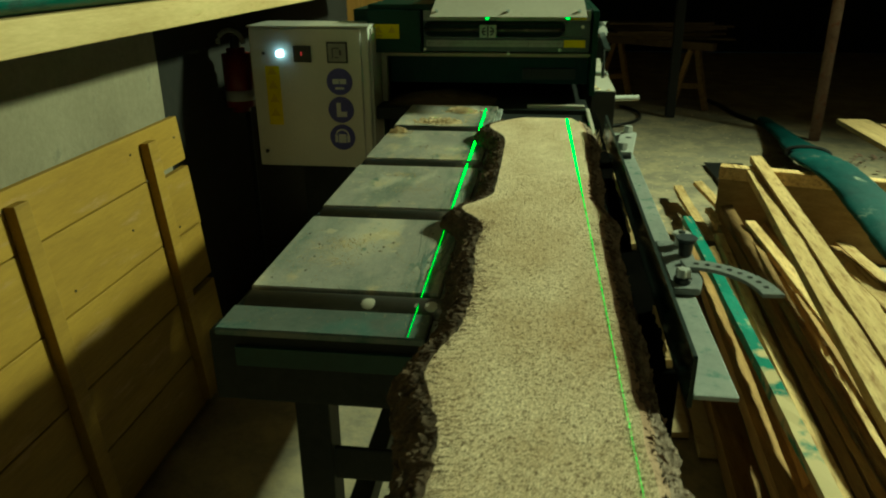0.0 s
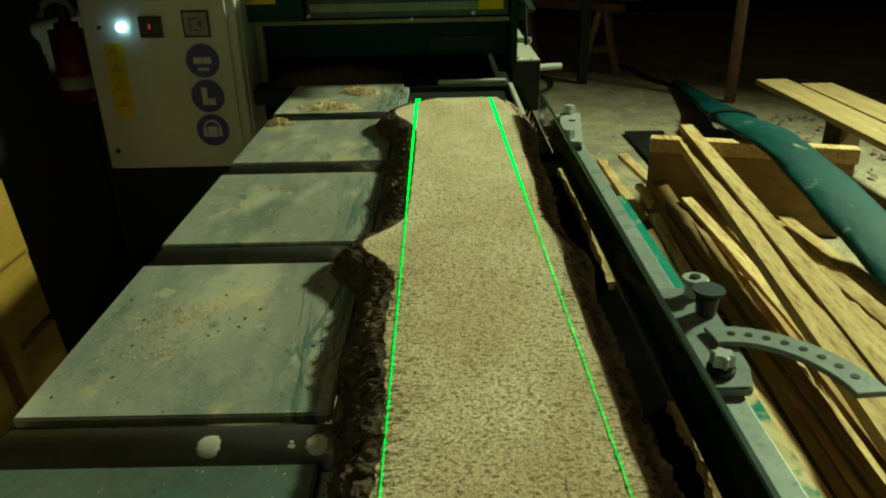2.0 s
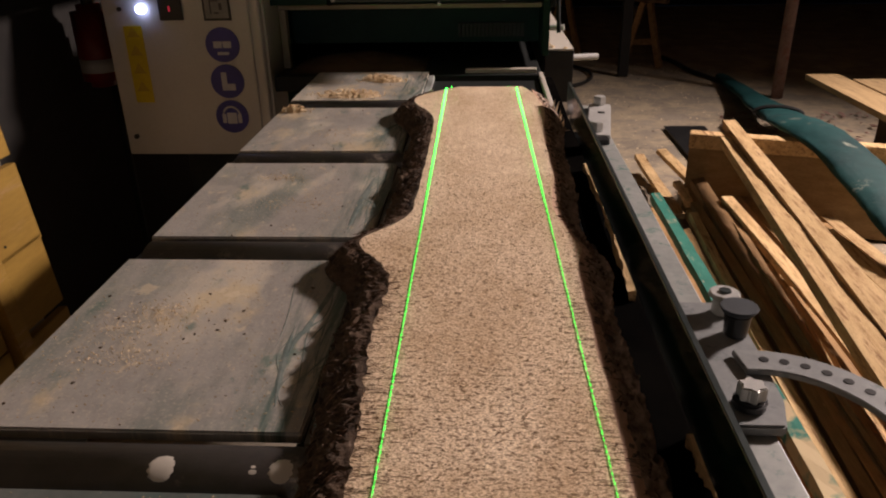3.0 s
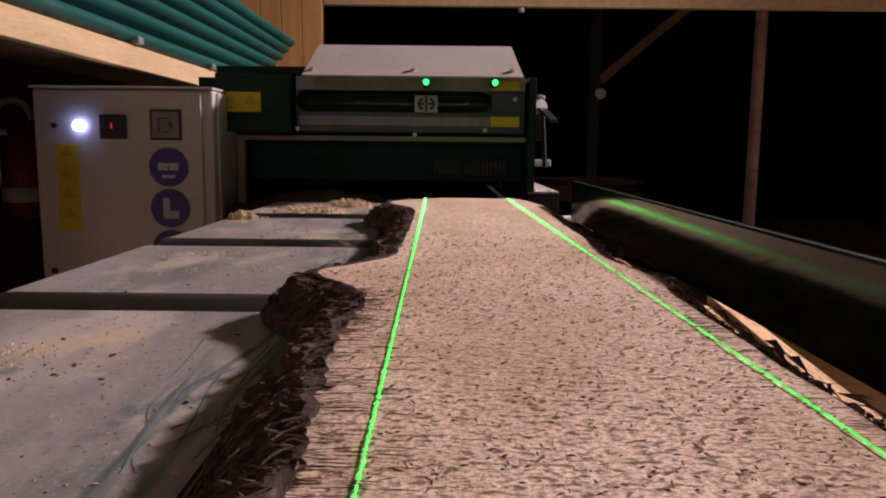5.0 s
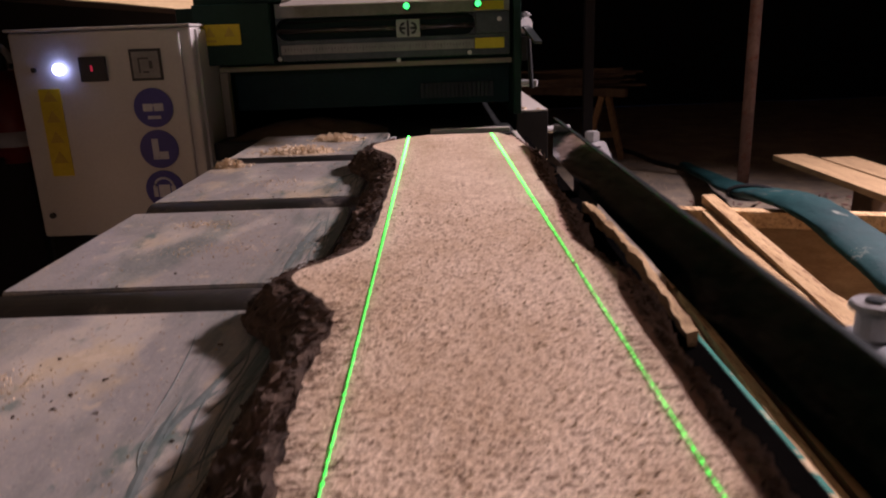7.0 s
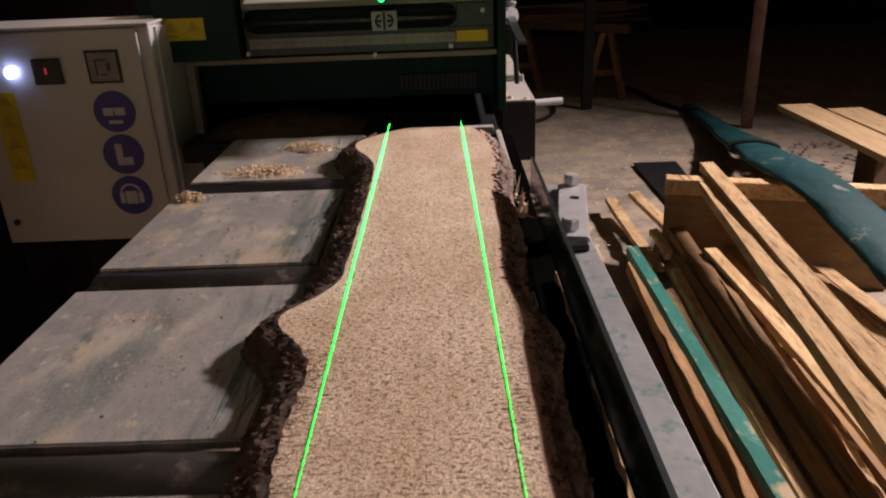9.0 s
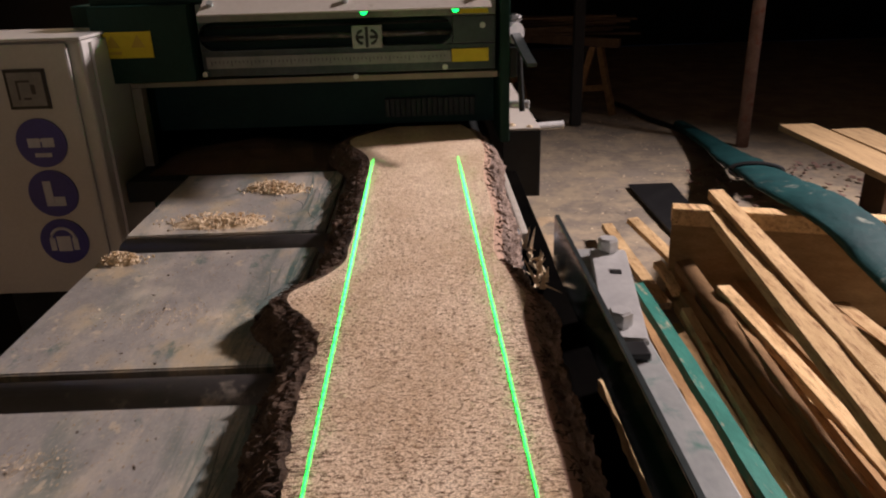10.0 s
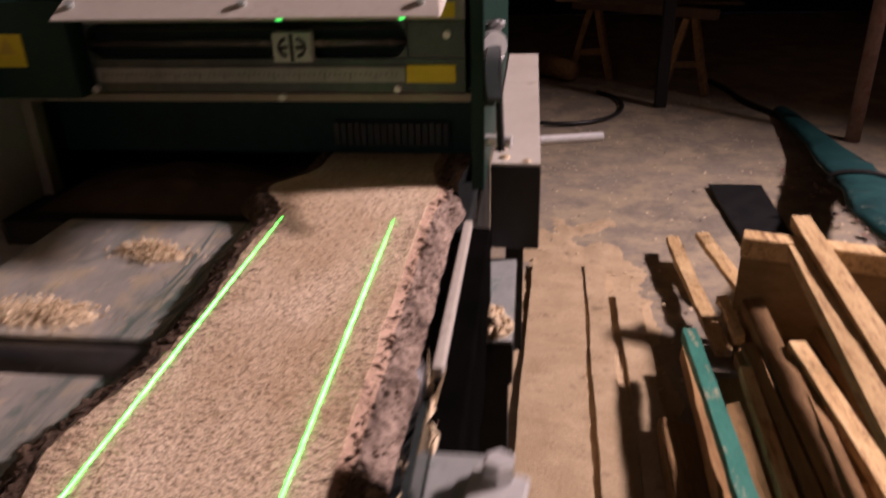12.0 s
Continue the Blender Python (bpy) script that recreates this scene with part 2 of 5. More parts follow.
M["symbol"] = material("faded white symbol", (0.42, 0.42, 0.46), (0.55, 0.55, 0.58), 0.6, scale=30, grain=90, bump=0.02)
M["lip"] = material("dusty cream frame paint", (0.24, 0.21, 0.15), (0.36, 0.32, 0.235), 0.6, scale=9, grain=90, bump=0.05)
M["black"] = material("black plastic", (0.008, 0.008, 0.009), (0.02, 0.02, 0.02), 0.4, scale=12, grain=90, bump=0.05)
M["red"] = material("red enamel", (0.12, 0.006, 0.005), (0.20, 0.015, 0.01), 0.4, scale=8, grain=70)
M["rubber"] = material("blue grey rubber", (0.010, 0.014, 0.018), (0.025, 0.034, 0.045), 0.6, scale=30, grain=80)
M["chips"] = material("pale wood chips", (0.55, 0.42, 0.25), (0.80, 0.66, 0.45), 0.9, scale=60, grain=150)
M["orange_wood"] = material("orange stained boards", (0.38, 0.19, 0.04), (0.58, 0.33, 0.09), 0.7, scale=3, stretch=(6, 6, 0.6), grain=30, random_tint=0.15)
M["rust"] = material("rusty steel post", (0.14, 0.08, 0.06), (0.30, 0.20, 0.16), 0.8, scale=9, grain=60, spots=(0.2, 0.06, 0.03), amount=0.3)
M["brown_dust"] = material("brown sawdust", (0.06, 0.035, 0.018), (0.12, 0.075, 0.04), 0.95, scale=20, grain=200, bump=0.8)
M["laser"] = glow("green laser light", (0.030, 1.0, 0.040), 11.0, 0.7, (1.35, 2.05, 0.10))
M["laser_lens"] = glow("green laser lens", (0.02, 1.0, 0.09), 2.4)
M["led"] = glow("white pilot light", (0.58, 0.68, 1.0), 9.0)
M["red_digits"] = glow("red digits", (1.0, 0.05, 0.08), 0.25)


def slab_wood():
    """Sawn face: pale wood with dark cross marks of the band saw and torn fibres, stretched across the board."""
    m = material("fresh sawn hardwood face", (0.60, 0.43, 0.26), (0.98, 0.81, 0.59), 0.9, scale=9, stretch=(1, 0.7, 1), grain=140, bump=0.5, spec=0.15)
    n, l = m.node_tree.nodes, m.node_tree.links
    b = n["Principled BSDF"]
    src = b.inputs["Base Color"].links[0].from_socket
    co = n.new("ShaderNodeTexCoord")

    def streaks(sc, a, z, detail):
        mp, x, r = n.new("ShaderNodeMapping"), n.new("ShaderNodeTexNoise"), n.new("ShaderNodeMapRange")
        mp.inputs["Scale"].default_value = sc
        x.inputs["Scale"].default_value, x.inputs["Detail"].default_value, x.inputs["Roughness"].default_value = 1.0, detail, 0.6
        r.inputs["From Min"].default_value, r.inputs["From Max"].default_value = a, z
        l.new(co.outputs["Object"], mp.inputs["Vector"]); l.new(mp.outputs[0], x.inputs["Vector"]); l.new(x.outputs["Fac"], r.inputs["Value"])
        return r.outputs[0]
    dark = streaks((150, 300, 1), 0.54, 0.63, 7.0)
    patch = streaks((9, 7, 1), 0.28, 0.58, 4.0)
    # the saw left the butt end rougher than the far end
    sep, rough_end, rm = n.new("ShaderNodeSeparateXYZ"), n.new("ShaderNodeMapRange"), n.new("ShaderNodeMath")
    rough_end.inputs["From Min"].default_value, rough_end.inputs["From Max"].default_value = 1.80, 1.15
    rough_end.inputs["To Min"].default_value, rough_end.inputs["To Max"].default_value = 0.16, 1.0
    rm.operation = "MULTIPLY"
    l.new(co.outputs["Object"], sep.inputs[0]); l.new(sep.outputs["Y"], rough_end.inputs["Value"])
    l.new(rough_end.outputs[0], rm.inputs[0]); l.new(patch, rm.inputs[1])
    mul = n.new("ShaderNodeMath"); mul.operation = "MULTIPLY"
    l.new(dark, mul.inputs[0]); l.new(rm.outputs[0], mul.inputs[1])
    mix = n.new("ShaderNodeMix"); mix.data_type = "RGBA"; mix.inputs[7].default_value = (0.17, 0.092, 0.050, 1)
    k = n.new("ShaderNodeMath"); k.operation = "MULTIPLY"; k.inputs[1].default_value = 0.85
    l.new(mul.outputs[0], k.inputs[0]); l.new(k.outputs[0], mix.inputs[0]); l.new(src, mix.inputs[6])
    l.new(mix.outputs[2], b.inputs["Base Color"])
    fine_grain, under = streaks((380, 540, 1), 0.45, 0.62, 5.0), b.inputs["Base Color"].links[0].from_socket
    fg, fk = n.new("ShaderNodeMix"), n.new("ShaderNodeMath")
    fg.data_type, fk.operation = "RGBA", "MULTIPLY"
    fg.inputs[7].default_value, fk.inputs[1].default_value = (0.22, 0.125, 0.07, 1), 0.72
    grain_end, gm = n.new("ShaderNodeMapRange"), n.new("ShaderNodeMath")
    grain_end.inputs["From Min"].default_value, grain_end.inputs["From Max"].default_value = 1.75, 1.1
    grain_end.inputs["To Min"].default_value, grain_end.inputs["To Max"].default_value = 0.5, 1.0
    gm.operation = "MULTIPLY"
    l.new(sep.outputs["Y"], grain_end.inputs["Value"]); l.new(fine_grain, gm.inputs[0]); l.new(grain_end.outputs[0], gm.inputs[1])
    l.new(gm.outputs[0], fk.inputs[0]); l.new(fk.outputs[0], fg.inputs[0]); l.new(under, fg.inputs[6]); l.new(fg.outputs[2], b.inputs["Base Color"])
    specks, keep = streaks((140, 205, 1), 0.67, 0.73, 2.0), b.inputs["Base Color"].links[0].from_socket
    dot = n.new("ShaderNodeMix"); dot.data_type = "RGBA"; dot.inputs[7].default_value = (0.09, 0.04, 0.018, 1)
    l.new(specks, dot.inputs[0]); l.new(keep, dot.inputs[6]); l.new(dot.outputs[2], b.inputs["Base Color"])
    bp = n.new("ShaderNodeBump"); bp.inputs["Strength"].default_value, bp.inputs["Distance"].default_value = 0.7, 0.003
    inv = n.new("ShaderNodeMath"); inv.operation = "SUBTRACT"; inv.inputs[0].default_value = 1.0
    l.new(dark, inv.inputs[1]); l.new(inv.outputs[0], bp.inputs["Height"])
    l.new(b.inputs["Normal"].links[0].from_socket, bp.inputs["Normal"]); l.new(bp.outputs["Normal"], b.inputs["Normal"])
    return m


M["slab"] = slab_wood()
M["bark"] = material("rough dark bark", (0.016, 0.010, 0.006), (0.125, 0.078, 0.046), 0.95, scale=26, stretch=(1.5, 0.6, 1.5), grain=80, bump=1.0, spots=(0.26, 0.19, 0.14), amount=0.06)
M["tear"] = material("brown torn fibre", (0.07, 0.040, 0.026), (0.18, 0.11, 0.07), 0.95, scale=40, grain=120, bump=0.2)
M["bast"] = material("torn bast fibre", (0.045, 0.025, 0.015), (0.22, 0.145, 0.10), 0.95, scale=60, grain=150, bump=0.2)
M["bark_pale"] = material("flaking pinkish bark", (0.09, 0.062, 0.046), (0.50, 0.38, 0.30), 0.95, scale=20, stretch=(1.5, 0.6, 1.5), grain=70, bump=1.0, spots=(0.035, 0.02, 0.015), amount=0.30)


# ---------------------------------------------------------------- mesh helpers
def mesh_of(name, bm, mat, smooth=False):
    me = bpy.data.meshes.new(name)
    bm.normal_update()
    bm.to_mesh(me)
    bm.free()
    me.materials.append(mat)
    if smooth:
        for p in me.polygons:
            p.use_smooth = True
    return me


def part(name, bm, mat, parent=None, label="", smooth=False):
    ob = new(name, mesh_of(name, bm, mat, smooth))
    ob.parent = parent
    if label:
        ob["label"] = label
    return ob


def thing(name, label, category, at=(0, 0, 0), group="", kind=""):
    ob = new(name)
    ob.location = at
    return tagged(ob, label, category, group, kind)


def box(x0, x1, y0, y1, z0, z1, bevel=0.002, bm=None, turn=None):
    bm = bm or bmesh.new()
    made = bmesh.ops.create_cube(bm, size=1.0)["verts"]
    for v in made:
        v.co = Vector(((x0 + x1) / 2 + v.co.x * (x1 - x0), (y0 + y1) / 2 + v.co.y * (y1 - y0), (z0 + z1) / 2 + v.co.z * (z1 - z0)))
        if turn:
            v.co = turn @ v.co
    if bevel:
        edges = list({e for v in made for e in v.link_edges})
        bmesh.ops.bevel(bm, geom=edges, offset=bevel, segments=2, affect="EDGES", profile=0.6)
    return bm


def tube(a, b, r, r2=None, sides=20, bm=None, bevel=0.0):
    bm = bm or bmesh.new()
    a, b = Vector(a), Vector(b)
    made = bmesh.ops.create_cone(bm, cap_ends=True, segments=sides, radius1=r, radius2=r if r2 is None else r2, depth=(b - a).length)["verts"]
    if bevel:
        rims = [e for e in {e for v in made for e in v.link_edges} if len({round(v.co.z, 5) for v in e.verts}) == 1]
        made = list({v for f in bmesh.ops.bevel(bm, geom=rims, offset=bevel, segments=2, affect="EDGES")["faces"] for v in f.verts} | {v for v in made if v.is_valid})
    m = Matrix.Translation((a + b) / 2) @ (b - a).to_track_quat("Z", "Y").to_matrix().to_4x4()
    bmesh.ops.transform(bm, matrix=m, verts=made)
    return bm


def sweep(points, r, sides=10):
    """A bent round bar along the points."""
    bm = bmesh.new()
    rings = []
    for i, p in enumerate(points):
        d = (points[min(i + 1, len(points) - 1)] - points[max(i - 1, 0)]).normalized()
        a = d.cross(Vector((0, 0, 1)) if abs(d.z) < 0.9 else Vector((1, 0, 0))).normalized()
        c = d.cross(a)
        rings.append([bm.verts.new(p + r * (a * math.cos(q * math.tau / sides) + c * math.sin(q * math.tau / sides))) for q in range(sides)])
    for r0, r1 in zip(rings, rings[1:]):
        for q in range(sides):
            bm.faces.new((r0[q], r0[(q + 1) % sides], r1[(q + 1) % sides], r1[q]))
    bm.faces.new(rings[0][::-1])
    bm.faces.new(rings[-1])
    bmesh.ops.recalc_face_normals(bm, faces=bm.faces)
    return bm


def prism(outline, z0, z1, bm=None, bevel=0.0):
    """An upright prism over an outline of (x, y)."""
    bm = bm or bmesh.new()
    low = [bm.verts.new((x, y, z0)) for x, y in outline]
    top = [bm.verts.new((x, y, z1)) for x, y in outline]
    bm.faces.new(top)
    bm.faces.new(low[::-1])
    for i in range(len(outline)):
        j = (i + 1) % len(outline)
        bm.faces.new((low[i], low[j], top[j], top[i]))
    bmesh.ops.recalc_face_normals(bm, faces=bm.faces)
    if bevel:
        bmesh.ops.bevel(bm, geom=list(bm.edges), offset=bevel, segments=2, affect="EDGES")
    return bm


def stick(a, b, w, h, bm=None, rough=0.004, roll=0.0, steps=40, seed=0, taper=0.0, bow=0.0):
    """A sawn stick from a to b: width w, height h, slightly bowed with uneven edges."""
    bm = bm or bmesh.new()
    a, b = Vector(a), Vector(b)
    d = (b - a).normalized()
    side = d.cross(Vector((0, 0, 1))).normalized()
    up = side.cross(d)
    side, up = side * math.cos(roll) + up * math.sin(roll), up * math.cos(roll) - side * math.sin(roll)
    rings = []
    for i in range(steps + 1):
        k = i / steps
        c = a.lerp(b, k) + up * 0.006 * math.sin(k * 3.1 + seed) + side * (0.008 * math.sin(k * 2.3 + seed * 1.7) + 4 * bow * k * (1 - k))
        s = 1 - taper * k
        ring = []
        for q, (u, v) in enumerate(((-1, -1), (1, -1), (1, 1), (-1, 1))):
            j = rough * (noise.noise(Vector((k * 6 + q * 9.1, seed * 3.3, q))) + 0.7 * noise.noise(Vector((k * 23 + q * 5.1, seed * 1.3, q))))
            ring.append(bm.verts.new(c + side * (u * w / 2 * s + j) + up * (v * h / 2 + j)))
        rings.append(ring)
    for r0, r1 in zip(rings, rings[1:]):
        for q in range(4):
            bm.faces.new((r0[q], r0[(q + 1) % 4], r1[(q + 1) % 4], r1[q]))
    bm.faces.new(rings[0][::-1])
    bm.faces.new(rings[-1])
    bmesh.ops.recalc_face_normals(bm, faces=bm.faces)
    return bm


def structure(name, bm, mat, label, category="structure"):
    return tagged(part(name, bm, mat), label, category, kind="structure")


# ---------------------------------------------------------------- the shed
def shed():
    bm = bmesh.new()
    bmesh.ops.create_grid(bm, x_segments=110, y_segments=140, size=1.0)
    for v in bm.verts:
        v.co = Vector((1.5 + v.co.x * 5.5, 3.0 + v.co.y * 9.0, 0))
        v.co.z = 0.012 * noise.noise(v.co * 1.3) + 0.006 * noise.noise(v.co * 6) - 0.004
    structure("floor", bm, M["concrete"], "dusty grey concrete floor strewn with sawdust", "floor")
    structure("wall_west", box(-1.45, -1.24, -6, 2.21, 0, 3.9, 0.01), M["grey_wall"], "rough grey rendered wall beside the machine", "wall")
    # Added to hide the lit floor past the grey wall's end.
    structure("wall_west_rear", box(-1.42, -1.27, 2.212, 4.8, 0, 3.9, 0), M["unlit_boards"], "dark board wall behind the cabinet", "wall")
    structure("wall_far_west", box(-4.2, -4.0, -6, 12, 0, 3.9, 0), M["unlit_boards"], "board wall coloured near-black as if in shadow", "wall")
    structure("wall_north", box(-4.0, 7.0, 12, 12.2, 0, 3.9, 0), M["unlit_boards"], "dark far wall of the shed", "wall")
    structure("wall_east", box(7.0, 7.2, -6, 12.2, 0, 3.9, 0), M["unlit_boards"], "dark side wall of the shed", "wall")
    structure("wall_south", box(-4.0, 7.0, -6.2, -6.0, 0, 3.9, 0), M["unlit_boards"], "dark rear wall of the shed", "wall")
    # The ceiling is out of view; its brown bounces light into the shadows.
    structure("ceiling", box(-4.2, 7.2, -6.2, 12.2, 3.9, 4.1, 0), M["roof_boards"], "unseen brown shed ceiling that bounces light", "ceiling")
    # orange board partition behind the machine
    wall = structure("wall_partition", box(-1.5, -0.83, 5.60, 5.64, 0, 3.0, 0), M["unlit_boards"], "orange stained vertical board partition", "wall")
    for i in range(5):
        x = -1.498 + i * 0.134
        part("board", box(x, x + 0.130, 5.568, 5.597, 0, 3.0, 0.003), M["orange_wood"], wall)


def wall_panel():
    """Shuttering panel of yellow boards with battens, leaning on the grey wall."""
    t = thing("shuttering_panel", "yellow wooden shuttering panel leaning against the grey wall", "panel")
    lean = Matrix.Translation((-1.150, 0, 0.953)) @ Matrix.Rotation(radians(-5.2), 4, "Y")
    top = 0.0
    for row, high in enumerate((0.146, 0.205, 0.198, 0.190, 0.190)):
        ends = ((-2.6, 0.4), (0.403, 1.864), (1.867, 2.11)) if row % 2 else ((-2.6, 0.1), (0.103, 2.105))
        for y0, y1 in ends:
            drop = 0.018 if y1 - y0 < 0.5 else 0.0
            b = part("board", box(-0.024, 0.0, y0, y1, top - high + 0.004 - drop, top - drop, 0.0025), M["yellow_wood"], t)
            b.matrix_local = lean
        top -= high
    for y in (1.856, 1.274, 0.3):
        b = part("batten", box(0.0005, 0.030, y, y + 0.050, -0.90, -0.032, 0.003), M["yellow_wood"], t)
        b.matrix_local = lean
    for y, z in ((1.80, -0.05), (1.95, -0.11), (2.06, -0.06), (1.42, -0.30), (1.72, -0.25), (1.97, -0.33)):
        n = part("nail", tube((0.0003, y, z), (0.0025, y, z), 0.0035, sides=10), M["frame"], t)
        n.matrix_local = lean


def fascia():
    t = thing("fascia_beam", "planed pine fascia beam along the lean-to roof", "beam")
    part("board", box(-0.923, -0.893, -3.0, 4.3, 1.265, 1.329, 0.003), M["fascia"], t)
    # Soffit is coloured darker than the fascia board in front of it.
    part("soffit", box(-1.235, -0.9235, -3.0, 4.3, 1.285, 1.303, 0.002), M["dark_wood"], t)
    # teal ribbed cladding above the beam
    s = thing("ribbed_cladding", "teal ribbed steel cladding fixed above a pine beam", "cladding")
    for k in range(6):
        z = 1.358 + 0.0555 * k
        bm = bmesh.new()
        prof = [(-0.93, z - 0.0277)] + [(-0.922 + 0.034 * math.sin(a), z - 0.0225 * math.cos(a)) for a in (radians(18 + 14.4 * q) for q in range(11))] + [(-0.93, z + 0.0276)]
        ends = [[bm.verts.new((x, y, zz)) for x, zz in prof] for y in (-3.0, 4.16 + 0.16 * k)]
        for q in range(len(prof)):
            r = (q + 1) % len(prof)
            bm.faces.new((ends[0][q], ends[0][r], ends[1][r], ends[1][q]))
        bm.faces.new(ends[0][::-1])
        bm.faces.new(ends[1])
        bmesh.ops.recalc_face_normals(bm, faces=bm.faces)
        part("rib", bm, M["cladding"], s)
    for y in (0.4, 2.75, 3.4):
        part("fixing_lug", box(-0.893, -0.874, y, y + 0.035, 1.332, 1.352, 0.004), M["clamp"], s)


# ---------------------------------------------------------------- the infeed table
TOP = 0.92
ROLLERS = (0.914, 1.336, 1.742, 2.153)


def infeed_table():
    t = thing("infeed_table", "worn grey steel infeed roller table dusted with sawdust", "machine table")
    edges = [0.80] + [y + s for y in ROLLERS for s in (-0.036, 0.036)] + [2.53]
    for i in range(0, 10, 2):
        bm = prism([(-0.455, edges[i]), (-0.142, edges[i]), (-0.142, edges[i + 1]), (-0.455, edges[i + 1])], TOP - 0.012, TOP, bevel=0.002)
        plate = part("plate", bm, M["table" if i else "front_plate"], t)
        part("edge_strip", box(-0.141, -0.126, edges[i], edges[i + 1], TOP - 0.026, TOP - 0.010, 0.002), M["bare"], plate)
        part("trough", box(-0.125, 0.165, edges[i], edges[i + 1], TOP - 0.040, TOP - 0.027, 0.001), M["frame"], plate)
    # curved scrapes down to the old teal paint where boards are pushed across
    rnd = random.Random(61)
    for i in range(0, 10, 2):
        y0, y1 = edges[i] + 0.012, edges[i + 1] - 0.012
        if y1 - y0 < 0.15:
            continue
        bm = bmesh.new()
        for k in range(17):
            x, a = -0.148 - abs(rnd.gauss(0, 0.018)), rnd.uniform(y0, y0 + 0.6 * (y1 - y0))
            b, lean, bend = min(y1, a + rnd.uniform(0.05, 0.24)), rnd.uniform(-0.02, 0.045), rnd.uniform(-0.012, 0.020)
            w, before = rnd.uniform(0.0004, 0.0012) if k < 14 else rnd.uniform(0.0025, 0.005), None
            for q in range(15):
                u = q / 14
                xx = min(-0.1435, x + lean * u + 4 * bend * u * (1 - u))
                ww = w * (0.15 + math.sin(math.pi * u)) * (1 + 0.6 * noise.noise(Vector((u * 9, k, i))))
                row = [bm.verts.new((xx - ww, a + (b - a) * u, TOP + 0.0002)), bm.verts.new((xx, a + (b - a) * u, TOP + 0.0005)), bm.verts.new((xx + ww, a + (b - a) * u, TOP + 0.0002))]
                if before:
                    bm.faces.new((before[0], before[1], row[1], row[0]))
                    bm.faces.new((before[1], before[2], row[2], row[1]))
                before = row
        tagged(part("paint_scrape", bm, M["worn_teal"], t, "scraped dark teal paint streaks"), kind="stuff")
    for y in ROLLERS:
        r = part("roller", tube((-0.445, y, TOP - 0.028), (0.165, y, TOP - 0.028), 0.034, sides=32, bevel=0.003), M["roller"], t, smooth=True)
        part("axle", tube((-0.456, y, TOP - 0.028), (0.1665, y, TOP - 0.028), 0.010, sides=12), M["frame"], r)
    for x, r in ((-0.245, 0.013), (-0.146, 0.012), (-0.170, 0.006)):
        bm = bmesh.new()
        bmesh.ops.create_uvsphere(bm, u_segments=14, v_segments=8, radius=r)
        for v in bm.verts:
            a = v.co.y / 0.0345
            v.co = Vector((x + v.co.x * (1 + 0.3 * noise.noise(v.co * 90)), ROLLERS[0] + (0.0335 + v.co.z * 0.08) * math.sin(a - 0.42), TOP - 0.028 + (0.0335 + v.co.z * 0.08) * math.cos(a - 0.42)))
        part("paint_dab", bm, M["cream"], t, smooth=True)
    part("side_rail", box(-0.472, -0.450, 0.861, 2.60, TOP - 0.15, TOP - 0.022, 0.004), M["frame"], t)
    # Depth is added out of view to keep the flood off the floor.
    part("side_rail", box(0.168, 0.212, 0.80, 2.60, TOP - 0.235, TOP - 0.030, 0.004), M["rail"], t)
    # Added pale strips stand in for the lit surface seen below the fence.
    for y0, y1 in ((1.25, 1.75), (0.81, 0.98)):
        part("packing_lath", stick((0.199, y0, TOP - 0.0215), (0.196, y1, TOP - 0.0225), 0.008, 0.014, rough=0.004), M["plank"], t, "pale strip for the lit gap under the fence")
    part("rail_cap", box(0.170, 0.183, 2.18, 2.59, TOP - 0.0295, TOP - 0.014, 0.003), M["cream"], t)
    part("front_beam", box(-0.472, 0.167, 0.815, 0.86, TOP - 0.132, TOP - 0.014, 0.004), M["frame"], t)
    part("front_strip", box(-0.43, 0.16, 0.806, 0.8145, TOP - 0.066, TOP - 0.034, 0.002), M["worn_paint"], t)
    for x in (-0.374, 0.10):
        for y in (0.88, 2.3):
            part("leg", box(x, x + 0.058, y, y + 0.058, 0.004, TOP - 0.1505, 0.004), M["frame"], t)
    part("cross_brace", box(-0.315, 0.099, 0.885, 0.895, 0.592, 0.656, 0.004), M["frame"], t)
    part("cross_brace", box(-0.315, 0.099, 2.31, 2.35, 0.30, 0.36, 0.004), M["frame"], t)
    part("long_brace", box(-0.36, -0.315, 0.939, 2.299, 0.30, 0.36, 0.004), M["frame"], t)


